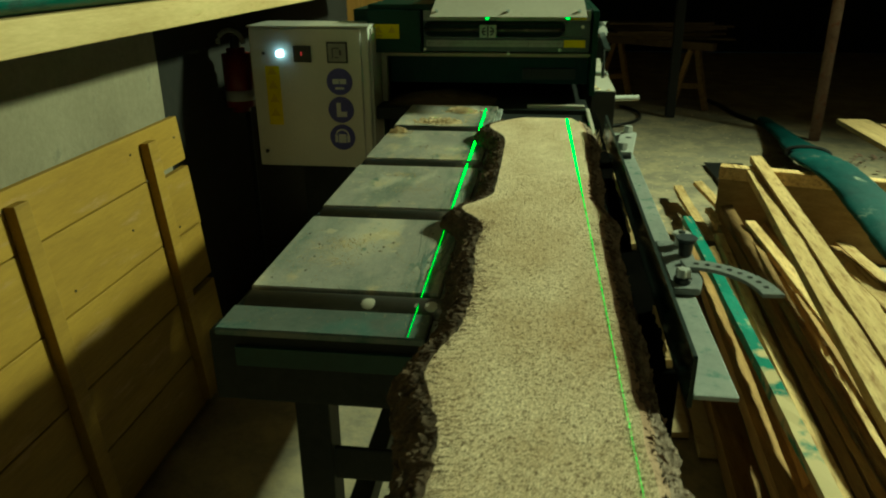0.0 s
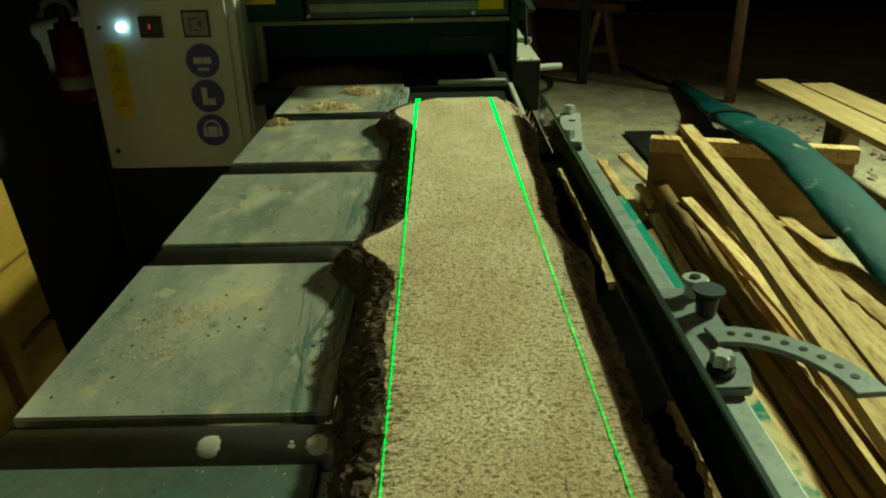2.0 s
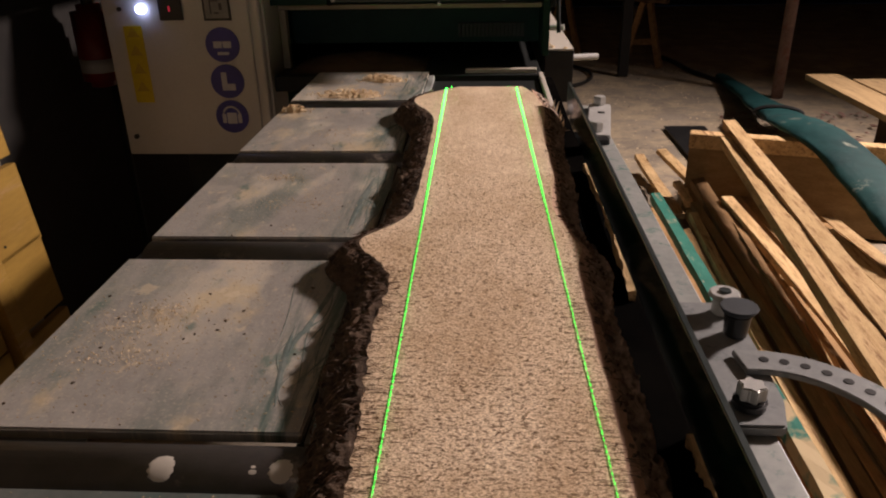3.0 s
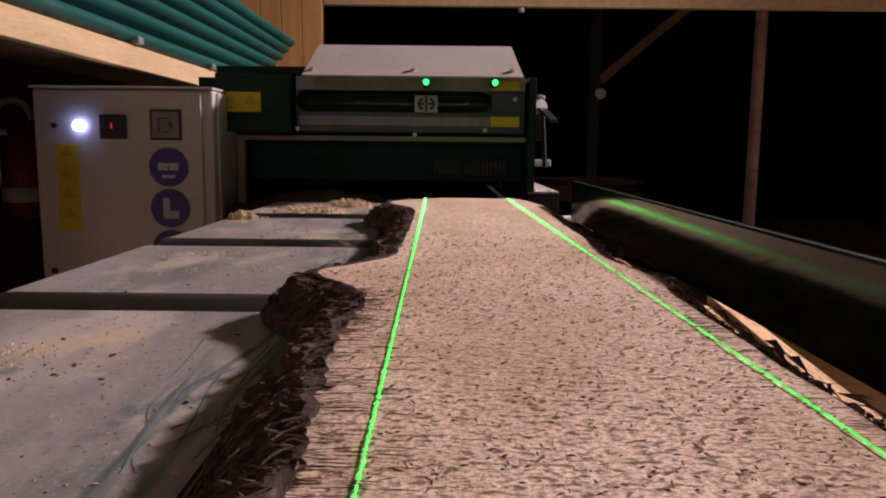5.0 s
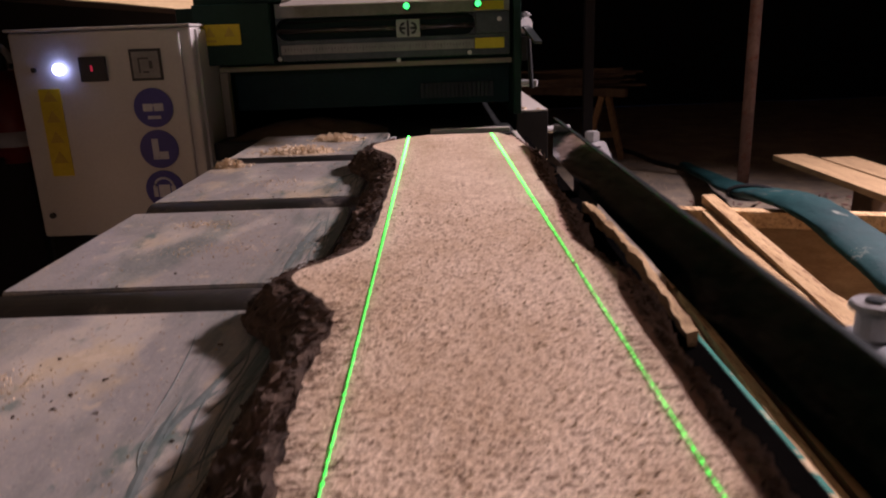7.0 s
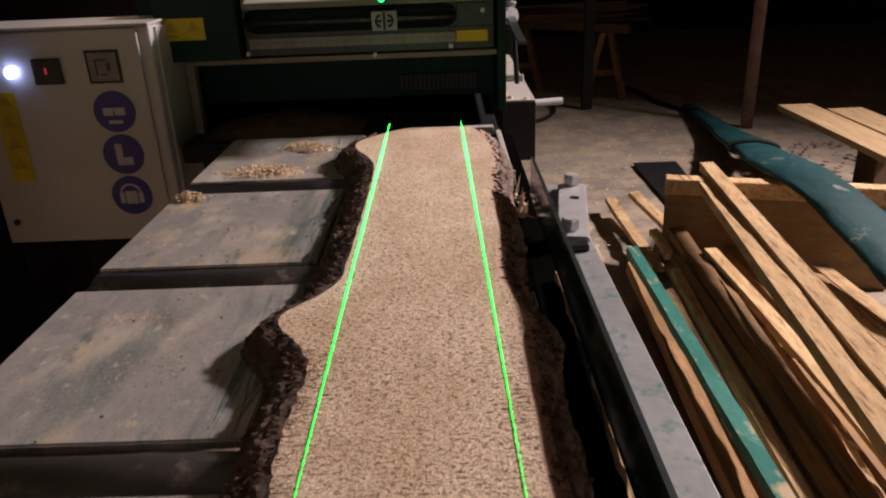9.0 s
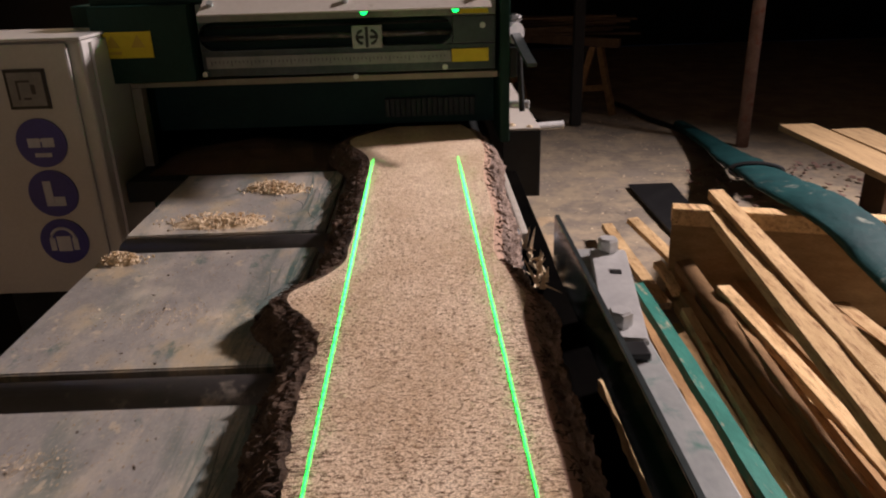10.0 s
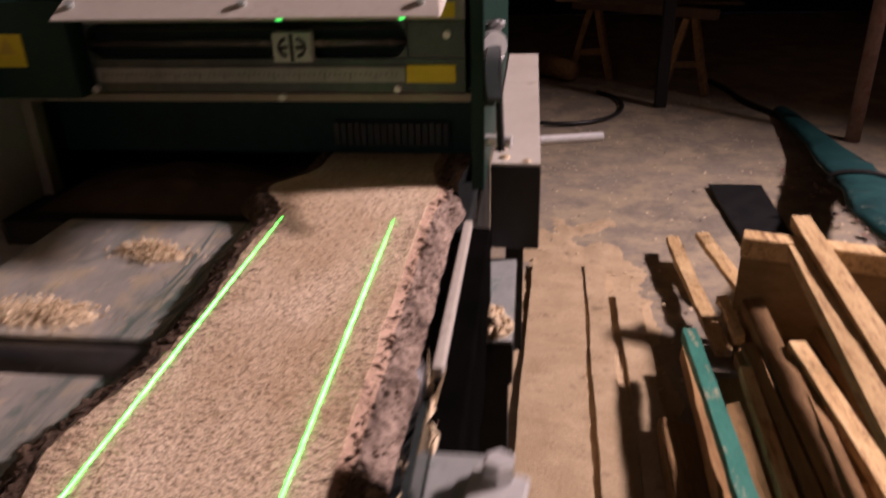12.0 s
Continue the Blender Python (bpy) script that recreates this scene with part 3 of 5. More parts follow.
def guide_fence():
    t = thing("guide_fence", "dark green steel angle guide fence bolted beside the table", "fence")
    part("upright", box(0.189, 0.195, 0.645, 1.99, 0.936, 1.003, 0.0015), M["fence"], t)
    part("flange", box(0.1955, 0.246, 0.645, 1.99, 0.948, 0.954, 0.0015), M["bare"], t)
    # Lighter strip draws the light caught along the fence's top edge.
    part("worn_edge", box(0.1896, 0.1944, 0.648, 1.987, 1.0032, 1.0038, 0), M["slate"], t, "lighter steel strip drawn as the edge's highlight")
    # far clamp plate
    p = part("clamp_plate", prism([(0.232, 1.968), (0.276, 1.958), (0.240, 1.725), (0.197, 1.735)], 0.9545, 0.964, bevel=0.002), M["zinc"], t, "grey steel clamp plate with a slot and two bolts")
    part("slot", prism([(0.241, 1.897), (0.254, 1.894), (0.252, 1.882), (0.239, 1.885)], 0.9642, 0.9648), M["black"], p)
    for x, y in ((0.252, 1.955), (0.218, 1.757)):
        part("bolt", tube((x, y, 0.9642), (x, y, 0.982), 0.013, sides=6, bevel=0.002), M["zinc"], p, smooth=False)
    part("foot", box(0.20, 0.235, 1.70, 1.726, 0.9545, 0.963, 0.002), M["black"], p)
    # near clamp with the drilled arc
    q = part("clamp_plate", prism([(0.213, 1.115), (0.268, 1.115), (0.266, 1.02), (0.262, 0.95), (0.252, 0.915), (0.213, 0.915)], 0.9545, 0.965, bevel=0.002), M["clamp"], t)
    out, inn = [], []
    for i in range(13):
        a = radians(96 - i * 7.6)
        out.append((0.250 + 0.115 * math.cos(a), 0.885 + 0.130 * math.sin(a)))
        inn.append((0.250 + 0.083 * math.cos(a), 0.885 + 0.098 * math.sin(a)))
    part("drilled_arc", prism(out + inn[::-1], 0.966, 0.972, bevel=0.001), M["clamp"], q, "light grey arc with a row of drilled holes")
    for i in range(8):
        a = radians(84 - i * 9.5)
        c = (0.250 + 0.099 * math.cos(a), 0.885 + 0.114 * math.sin(a))
        part("hole", tube((*c, 0.9722), (*c, 0.9726), 0.0042, sides=12), M["black"], q)
    part("bolt", tube((0.252, 1.092, 0.9652), (0.252, 1.092, 0.984), 0.0105, sides=20, bevel=0.002), M["zinc"], q)
    part("bolt_base", tube((0.230, 0.940, 0.9652), (0.230, 0.940, 0.9738), 0.0135, sides=24, bevel=0.002), M["black"], q)
    star = [(0.230 + r * math.cos(a), 0.940 + r * math.sin(a)) for a, r in ((math.tau * k / 12, 0.0125 if k % 2 else 0.0085) for k in range(12))]
    part("star_nut", prism(star, 0.974, 0.987, bevel=0.0012), M["zinc"], q, "shiny lobed steel nut")
    k = part("clamp_knob", tube((0.252, 1.050, 0.9652), (0.252, 1.050, 0.990), 0.0105, 0.0125, 24, bevel=0.002), M["black"], q)
    part("knob_cap", tube((0.252, 1.050, 0.9902), (0.252, 1.050, 0.9965), 0.0145, 0.0178, 28, bevel=0.001), M["rubber"], k, smooth=False)
    cap = part("washer", tube((0.252, 1.092, 0.9842), (0.252, 1.092, 0.989), 0.0155, 0.0145, 28, bevel=0.001), M["zinc"], q)
    part("screw_head", tube((0.252, 1.092, 0.9892), (0.252, 1.092, 0.9912), 0.006, sides=6), M["slate"], cap)
    for y in (0.95, 1.86):
        part("bracket", box(0.2125, 0.2445, y, y + 0.05, 0.86, 0.947, 0.002), M["frame"], t)


# ---------------------------------------------------------------- the slab
def bump_at(y, at, amount, width):
    return amount * math.exp(-((y - at) / width) ** 2)


def left_edge(y):
    return -0.081 + bump_at(y, 1.06, -0.012, 0.12) + bump_at(y, 1.268, -0.058, 0.06) + bump_at(y, 2.02, -0.055, 0.10) + bump_at(y, 0.66, -0.036, 0.09) + bump_at(y, 0.1, -0.03, 0.25) + 0.004 * noise.noise(Vector((y * 18, 3, 0))) + (0.004 * noise.noise(Vector((y * 60, 3, 4))) + 0.003 * noise.noise(Vector((y * 170, 3, 8))) if y < 1.25 else 0)


def right_edge(y):
    return 0.122 + bump_at(y, 1.255, 0.012, 0.035) + bump_at(y, 1.40, -0.012, 0.07) + bump_at(y, 1.93, 0.016, 0.12) + bump_at(y, 0.3, 0.012, 0.3) + 0.003 * noise.noise(Vector((y * 18, 9, 0)))


def flake(bm, m):
    """A small eight-sided crumb."""
    v = [bm.verts.new(m @ Vector(c)) for c in ((0.6, 0, 0), (0, 0.6, 0), (-0.6, 0, 0), (0, -0.6, 0), (0, 0, 0.6), (0, 0, -0.6))]
    for q in range(4):
        bm.faces.new((v[q], v[(q + 1) % 4], v[4]))
        bm.faces.new((v[(q + 1) % 4], v[q], v[5]))


def sawn_slab():
    """The waney-edged board: sawn body and a bark on either side, in board space."""
    t = thing("waney_slab", "thick pale waney-edged sawn slab with rough dark bark edges", "wood slab")
    z0, z1, ya, yb = TOP + 0.0015, TOP + 0.040, -0.75, 2.15
    n = 340
    bm = bmesh.new()
    rows = []
    for i in range(n + 1):
        y = ya + (yb - ya) * i / n
        a, b = left_edge(y), right_edge(y)
        if y > 2.05:
            a += (y - 2.05) ** 2 * 5
            b -= (y - 2.05) ** 2 * 2
        row = []
        for k in range(15):
            x = a + (b - a) * k / 14
            row.append(bm.verts.new((x, y, z1 + 0.0006 * noise.noise(Vector((x * 25, y * 40, 1))) + 0.0004 * noise.noise(Vector((x * 90, y * 220, 5))))))
        row.append(bm.verts.new((b + 0.006, y, z0)))
        row.append(bm.verts.new((a - 0.006, y, z0)))
        rows.append(row)
    for r0, r1 in zip(rows, rows[1:]):
        for k in range(17):
            bm.faces.new((r0[k], r0[(k + 1) % 17], r1[(k + 1) % 17], r1[k]))
    bm.faces.new(rows[0])
    bm.faces.new(rows[-1][::-1])
    bmesh.ops.recalc_face_normals(bm, faces=bm.faces)
    part("sawn_body", bm, M["slab"], t)
    for name, edge, s, reach, mat in (("bark_edge", left_edge, -1, 0.047, "bark"), ("bark_edge", right_edge, 1, 0.040, "bark_pale")):
        bm = bmesh.new()
        rows = []
        for i in range(3 * n + 1):
            y = ya + (yb - 0.03 - ya) * i / (3 * n)
            e = edge(y)
            w = reach * (1 + 0.12 * noise.noise(Vector((y * 7, s * 4, 0))) + 0.07 * noise.noise(Vector((y * 31, s * 4, 7))))
            row = []
            for k in range(16):
                u = k / 15
                x = e + s * (-0.001 + w * (0.6 * u + 0.4 * math.sin(u * 1.57)))
                z = z1 + (0.0010 if s < 0 else -0.0006) - (z1 - z0 + 0.001) * (0.55 * u + 0.45 * (1 - math.cos(u * 1.57)))
                j = noise.noise(Vector((x * 50, y * 28, z * 50))) * 0.45 + noise.noise(Vector((x * 130, y * 75, z * 130))) * 0.5 + noise.noise(Vector((x * 330, y * 160, z * 330))) * 0.45 - 0.5 * abs(noise.noise(Vector((u * 6, y * 20, s)))) + 0.3
                g = min(1, 0.15 + u * 4.0 if s < 0 else 0.05 + max(0, u - 0.2) * 2.5) * 0.0075 * (0 if k == 15 else 1)
                row.append(bm.verts.new((x + s * j * g, y, max(z0, z + j * g))))
            row.append(bm.verts.new((e - s * 0.001, y, z0)))
            rows.append(row)
        for r0, r1 in zip(rows, rows[1:]):
            for k in range(17):
                bm.faces.new((r0[k], r0[(k + 1) % 17], r1[(k + 1) % 17], r1[k]))
        bm.faces.new(rows[0])
        bm.faces.new(rows[-1][::-1])
        bmesh.ops.recalc_face_normals(bm, faces=bm.faces)
        rim = [i for i, f in enumerate(bm.faces) if s > 0 and i < 17 * 3 * n and i % 17 < 4]
        ob = part(name, bm, M[mat], t)
        if rim:
            # the pinkish inner bark shows along the sawn face
            ob.data.materials.append(M["inner_bark"])
            for i in rim:
                ob.data.polygons[i].material_index = 1
    # torn fibres along both edges
    rnd = random.Random(4)
    bm = bmesh.new()
    for i in range(900):
        left = rnd.random() < 0.7
        y = rnd.uniform(-0.2, 2.05)
        e = left_edge(y) if left else right_edge(y)
        s = -1 if left else 1
        x, z, d = e + s * rnd.uniform(-0.006, 0.012), z1 + 0.001 - rnd.random() * 0.004, rnd.uniform(0.004, 0.015)
        dy, w = rnd.uniform(-0.004, 0.004), rnd.uniform(0.0002, 0.0005)
        v = [bm.verts.new(c) for c in ((x, y - w, z), (x, y + w, z), (x + s * d, y + dy, z - rnd.uniform(-0.002, 0.012)), (x + s * d * 0.5, y + dy / 2, z + w))]
        for f in ((0, 1, 3), (1, 2, 3), (2, 0, 3), (0, 2, 1)):
            bm.faces.new([v[q] for q in f])
    tagged(part("torn_fibres", bm, M["tear"], t), kind="stuff")
    # dark combed tears across the rough edge, and bark flakes beside it
    bm = bmesh.new()
    for i in range(1500):
        left = rnd.random() < 0.75
        y = rnd.uniform(-0.2, 1.2)
        e, s = (left_edge(y), 1) if left else (right_edge(y), -1)
        x = e + s * min(0.03, rnd.expovariate(1 / 0.009)) - s * 0.004
        d, w, z = rnd.uniform(0.006, 0.020), rnd.uniform(0.00015, 0.0004), z1 + 0.0007
        dy = rnd.uniform(-0.003, 0.003)
        v = [bm.verts.new(q) for q in ((x, y - w, z), (x, y + w, z), (x + s * d, y + dy, z), (x + s * d * 0.4, y + dy * 0.4, z + 0.0003))]
        for f in ((0, 1, 3), (1, 2, 3), (2, 0, 3), (0, 2, 1)):
            bm.faces.new([v[q] for q in f])
    tagged(part("combed_tears", bm, M["tear"], t), kind="stuff")
    bm = bmesh.new()
    for i in range(1500):
        left = rnd.random() < 0.65
        y = rnd.uniform(-0.4, 2.08)
        e, s = (left_edge(y), -1) if left else (right_edge(y), 1)
        u0 = rnd.uniform(0.0, 0.7)
        u1 = u0 + rnd.uniform(0.1, 0.3)
        ends = [Vector((e + s * (0.047 if left else 0.035) * (0.6 * u + 0.4 * math.sin(u * 1.57)), y + q, z1 - 0.037 * (0.55 * u + 0.45 * (1 - math.cos(u * 1.57))) + rnd.uniform(0.001, 0.005))) for u, q in ((u0, 0), (u1, rnd.uniform(-0.012, 0.012)))]
        w = rnd.uniform(0.0002, 0.0006)
        v = [bm.verts.new(q) for q in (ends[0] + Vector((0, w, 0)), ends[0] - Vector((0, w, 0)), ends[1], (ends[0] + ends[1]) / 2 + Vector((0, 0, 2 * w)))]
        for f in ((0, 1, 3), (1, 2, 3), (2, 0, 3), (0, 2, 1)):
            bm.faces.new([v[q] for q in f])
    tagged(part("bark_strands", bm, M["bark"], t), kind="stuff")
    # small pits and lifted fibres that the saw left all over the face
    for name, mat, count, low, high, lift in (("saw_pits", "tear", 3400, 0.0012, 0.0042, 0.0003), ("lifted_fibres", "chips", 1300, 0.0015, 0.0050, 0.0011)):
        bm = bmesh.new()
        for i in range(count):
            y = 1.55 - 1.95 * rnd.random() ** 0.75
            a, b = left_edge(y), right_edge(y)
            x, d, w = rnd.uniform(a + 0.004, b - 0.004), rnd.uniform(low, high), rnd.uniform(0.00018, 0.00050)
            turn = rnd.gauss(0, 0.35) if rnd.random() < 0.65 else rnd.gauss(1.57, 0.4)
            along, side = Vector((math.cos(turn), math.sin(turn), 0)) * d, Vector((-math.sin(turn), math.cos(turn), 0)) * w
            c = Vector((x, y, z1 + 0.0008))
            v = [bm.verts.new(q) for q in (c - along / 2, c + side, c + along / 2 + Vector((0, 0, lift)), c - side, c + Vector((0, 0, lift + 0.0003)))]
            for f in ((0, 3, 4), (3, 2, 4), (2, 1, 4), (1, 0, 4)):
                bm.faces.new([v[q] for q in f])
        tagged(part(name, bm, M[mat], t), kind="stuff")
    # pale torn bast strands hanging over the rough edge
    bm = bmesh.new()
    for i in range(1000):
        left = rnd.random() < 0.8
        y = rnd.uniform(-0.3, 1.30) if rnd.random() < 0.8 else rnd.uniform(1.3, 2.08)
        e, s = (left_edge(y), -1) if left else (right_edge(y), 1)
        u0 = abs(rnd.gauss(0.05, 0.30))
        steps, dy, lift = 5, rnd.uniform(-0.016, 0.004), rnd.uniform(0.001, 0.005)
        w = rnd.uniform(0.0003, 0.0011)
        before = None
        for q in range(steps + 1):
            u = min(1.0, u0 + rnd.uniform(0.9, 1.1) * 0.06 * q)
            c = Vector((e + s * (0.046 if left else 0.035) * (0.6 * u + 0.4 * math.sin(u * 1.57)), y + dy * q / steps + rnd.uniform(-0.0008, 0.0008), z1 - 0.037 * (0.55 * u + 0.45 * (1 - math.cos(u * 1.57))) + lift * math.sin(math.pi * (q + 0.4) / (steps + 0.8)) + 0.001))
            k = w * (1 - 0.75 * abs(2 * q / steps - 1))
            row = [bm.verts.new(c + Vector((0, k, 0))), bm.verts.new(c + Vector((0, 0, k))), bm.verts.new(c - Vector((0, k, 0)))]
            if before:
                for a in range(3):
                    bm.faces.new((before[a], before[(a + 1) % 3], row[(a + 1) % 3], row[a]))
            before = row
    tagged(part("bast_strands", bm, M["bast"], t), kind="stuff")
    bm = bmesh.new()
    for i in range(2600):
        left = rnd.random() < 0.6
        y = rnd.uniform(-0.4, 2.08)
        e, s = (left_edge(y), -1) if left else (right_edge(y), 1)
        u = rnd.uniform(0.15, 0.95)
        x, z = e + s * (0.047 if left else 0.035) * (0.6 * u + 0.4 * math.sin(u * 1.57)), z1 - 0.036 * (0.55 * u + 0.45 * (1 - math.cos(u * 1.57))) + 0.0015
        m = Matrix.Translation((x, y, z)) @ Euler((rnd.uniform(-0.7, 0.7), s * (0.4 + u * 0.7) + rnd.uniform(-0.6, 0.6), rnd.uniform(-0.6, 0.6))).to_matrix().to_4x4() @ Matrix.Diagonal((rnd.uniform(0.0015, 0.0045), rnd.uniform(0.002, 0.008), rnd.uniform(0.0008, 0.003), 1))
        flake(bm, m)
    for v in bm.verts:
        v.co += 0.002 * noise.noise_vector(v.co * 160)
    tagged(part("bark_flakes", bm, M["bark"], t), kind="stuff")
    return t


# ---------------------------------------------------------------- the edger
def edger():
    t = thing("board_edger", "dark green board edger sawing machine with cream hood", "saw machine")
    # body with an open tunnel
    part("side_cheek", box(-0.70, -0.594, 2.70, 3.75, 0.30, 1.24, 0.004), M["green_steel"], t)
    part("side_cheek", box(0.180, 0.200, 2.62, 3.75, 0.945, 1.24, 0.003), M["green_steel"], t)
    part("bed", box(-0.593, 0.179, 2.55, 3.75, 0.86, 0.905, 0.004), M["frame"], t)
    part("base", box(-0.59, 0.15, 2.75, 3.7, 0.02, 0.859, 0.006), M["frame"], t)
    part("roof", box(-0.593, 0.179, 2.70, 3.75, 1.10, 1.24, 0.004), M["green_steel"], t)
    # Added black sheet stands for the dark depth of the tunnel.
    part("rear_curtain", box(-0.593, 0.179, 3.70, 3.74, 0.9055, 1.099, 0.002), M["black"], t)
    lip = part("mouth_frame", box(-0.5935, 0.1795, 2.668, 2.699, 1.075, 1.088, 0.002), M["lip"], t, "cream steel frame round the mouth")
    part("jamb", box(-0.5935, -0.572, 2.668, 2.699, 0.9055, 1.0745, 0.002), M["lip"], lip)
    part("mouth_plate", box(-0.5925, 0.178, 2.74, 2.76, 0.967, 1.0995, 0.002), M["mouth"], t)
    for i in range(17):
        x = -0.065 + i * 0.0118
        part("kickback_finger", box(x, x + 0.0095, 2.725, 2.735, 0.985, 1.025, 0.001), M["rubber"], t)
    # front beam with slot
    part("front_box", box(-0.625, -0.432, 2.60, 2.699, 1.095, 1.243, 0.003), M["green_steel"], t)
    f = part("front_beam", box(-0.431, 0.172, 2.66, 2.699, 1.095, 1.243, 0.003), M["green_steel"], t)
    part("front_top_strip", box(-0.425, 0.172, 2.632, 2.6595, 1.205, 1.240, 0.002), M["scale"], f)
    part("front_bottom_strip", box(-0.425, 0.172, 2.632, 2.6595, 1.098, 1.150, 0.002), M["slate"], f)
    part("end_plate", box(0.085, 0.172, 2.632, 2.6595, 1.1505, 1.2045, 0.002), M["slate"], f)
    part("scale_strip", box(-0.415, 0.080, 2.627, 2.6315, 1.115, 1.138, 0.0005), M["scale"], f, "pale steel scale strip")
    for i in range(60):
        h = 0.010 if i % 5 == 0 else 0.005
        part("scale_tick", box(-0.405 + i * 0.008, -0.4038 + i * 0.008, 2.6262, 2.6268, 1.130 - h, 1.130, 0), M["black"], f)
    for x, side in ((-0.425, -1), (0.084, 1)):
        for up in (-1, 1):
            corner = [(x, up * 0.027)] + [(x - side * 0.027 * (1 - math.cos(a)), up * 0.027 * math.sin(a)) for a in (math.pi / 2 * q / 8 for q in range(9))][::-1]
            p = part("slot_corner", prism(corner, 0, 0.026), M["slate"], f)
            p.matrix_local = Matrix(((1, 0, 0, 0), (0, 0, 1, 2.633), (0, 1, 0, 1.1775), (0, 0, 0, 1)))
    part("slide_rod", tube((-0.425, 2.645, 1.172), (0.084, 2.645, 1.172), 0.006), M["roller"], f, smooth=True)
    part("slide_rod", tube((-0.425, 2.645, 1.194), (0.084, 2.645, 1.194), 0.003), M["frame"], f, smooth=True)
    # hood
    bm = bmesh.new()
    prof = ((2.488, 1.2285), (2.625, 1.318), (3.5, 1.318), (3.5, 1.246), (2.632, 1.246), (2.494, 1.2262))
    ends = [[bm.verts.new((x - (0.02 if (z > 1.3 and x > 0) else (-0.02 if z > 1.3 else 0)), y, z)) for y, z in prof] for x in (-0.382, 0.152)]
    for i in range(6):
        bm.faces.new((ends[0][i], ends[0][(i + 1) % 6], ends[1][(i + 1) % 6], ends[1][i]))
    bm.faces.new(ends[0][::-1])
    bm.faces.new(ends[1])
    bmesh.ops.recalc_face_normals(bm, faces=bm.faces)
    bmesh.ops.bevel(bm, geom=list(bm.edges), offset=0.0012, segments=2, affect="EDGES")
    h = part("hood", bm, M["cream"], t, "cream sloping sheet steel hood")
    for x in (-0.36, -0.115, 0.125):
        part("hood_bolt", tube((x, 2.511, 1.2435), (x, 2.507, 1.2495), 0.006, sides=12), M["bare"], h)
    part("hood_top", box(-0.625, -0.395, 2.62, 3.5, 1.2435, 1.262, 0.003), M["green_steel"], t)
    part("bed_edge", box(-0.04, 0.165, 2.575, 2.60, 0.9055, 0.917, 0.002), M["cream"], t)
    # labels
    lab = part("warning_label", box(-0.612, -0.508, 2.5975, 2.5998, 1.145, 1.195, 0.0005), M["yellow"], t, "yellow warning label")
    part("label_mark", box(-0.600, -0.570, 2.5968, 2.5974, 1.152, 1.158, 0), M["label_ink"], lab)
    for x in (-0.585, -0.535):
        part("label_mark", prism([(x - 0.014, -1.165), (x + 0.014, -1.165), (x, -1.190)], 2.5968, 2.5974), M["label_ink"], lab).matrix_local = Matrix(((1, 0, 0, 0), (0, 0, 1, 0), (0, -1, 0, 0), (0, 0, 0, 1)))
    part("warning_label", box(0.083, 0.157, 2.6285, 2.6318, 1.208, 1.230, 0.0005), M["yellow"], t)
    part("warning_label", box(0.082, 0.157, 2.6285, 2.6318, 1.114, 1.140, 0.0005), M["yellow"], t)
    for x, z in ((0.145, 1.185), (0.068, 1.105), (-0.42, 1.105), (-0.115, 1.092), (-0.5, 1.225)):
        part("screw", tube((x, 2.6319, z), (x, 2.622, z), 0.006, sides=6), M["zinc"], t)
    # fixed laser
    part("laser_head", tube((0.089, 2.575, 1.222), (0.089, 2.6315, 1.222), 0.010, sides=16, bevel=0.001), M["black"], t, smooth=True)
    part("laser_lens", tube((0.089, 2.568, 1.222), (0.089, 2.5745, 1.222), 0.0075, sides=16), M["laser_lens"], t, "glowing green laser lens")
    # hand levers on the side
    part("lever", tube((0.2005, 2.66, 1.165), (0.215, 2.64, 1.165), 0.022, sides=20), M["zinc"], t)
    part("lever", stick((0.214, 2.64, 1.163), (0.230, 2.47, 1.125), 0.018, 0.007, rough=0.0005), M["slate"], t)
    part("lever_bracket", box(0.2005, 0.215, 2.62, 2.68, 1.08, 1.14, 0.002), M["frame"], t)
    part("lever_rod", tube((0.218, 2.64, 1.165), (0.226, 2.62, 1.01), 0.006, sides=12), M["frame"], t)
    part("side_pipe", tube((0.2005, 2.64, 1.022), (0.242, 2.63, 1.022), 0.009, sides=14), M["zinc"], t)
    # outfeed rail boxes beside the mouth
    r = part("outfeed_rail", box(0.2015, 0.291, 2.775, 3.85, 0.772, 0.932, 0.003), M["black"], t, "black steel rail box with a dusty top")
    part("dusty_top", box(0.2025, 0.290, 2.777, 3.848, 0.9325, 0.938, 0.001), M["cream"], r)
    part("side_shaft", tube((0.2915, 3.38, 0.80), (0.46, 3.42, 0.80), 0.013, sides=14), M["zinc"], r)
    q = part("lower_rail", box(0.186, 0.252, 2.48, 2.774, 0.675, 0.748, 0.003), M["frame"], t)
    part("dusty_top", box(0.187, 0.251, 2.482, 2.773, 0.7485, 0.753, 0.001), M["bare"], q)
    part("post_leg", box(0.188, 0.245, 2.49, 2.54, 0.004, 0.6745, 0.003), M["frame"], t)
    part("post_leg", box(0.205, 0.26, 3.6, 3.66, 0.004, 0.7715, 0.003), M["frame"], t)
    return t


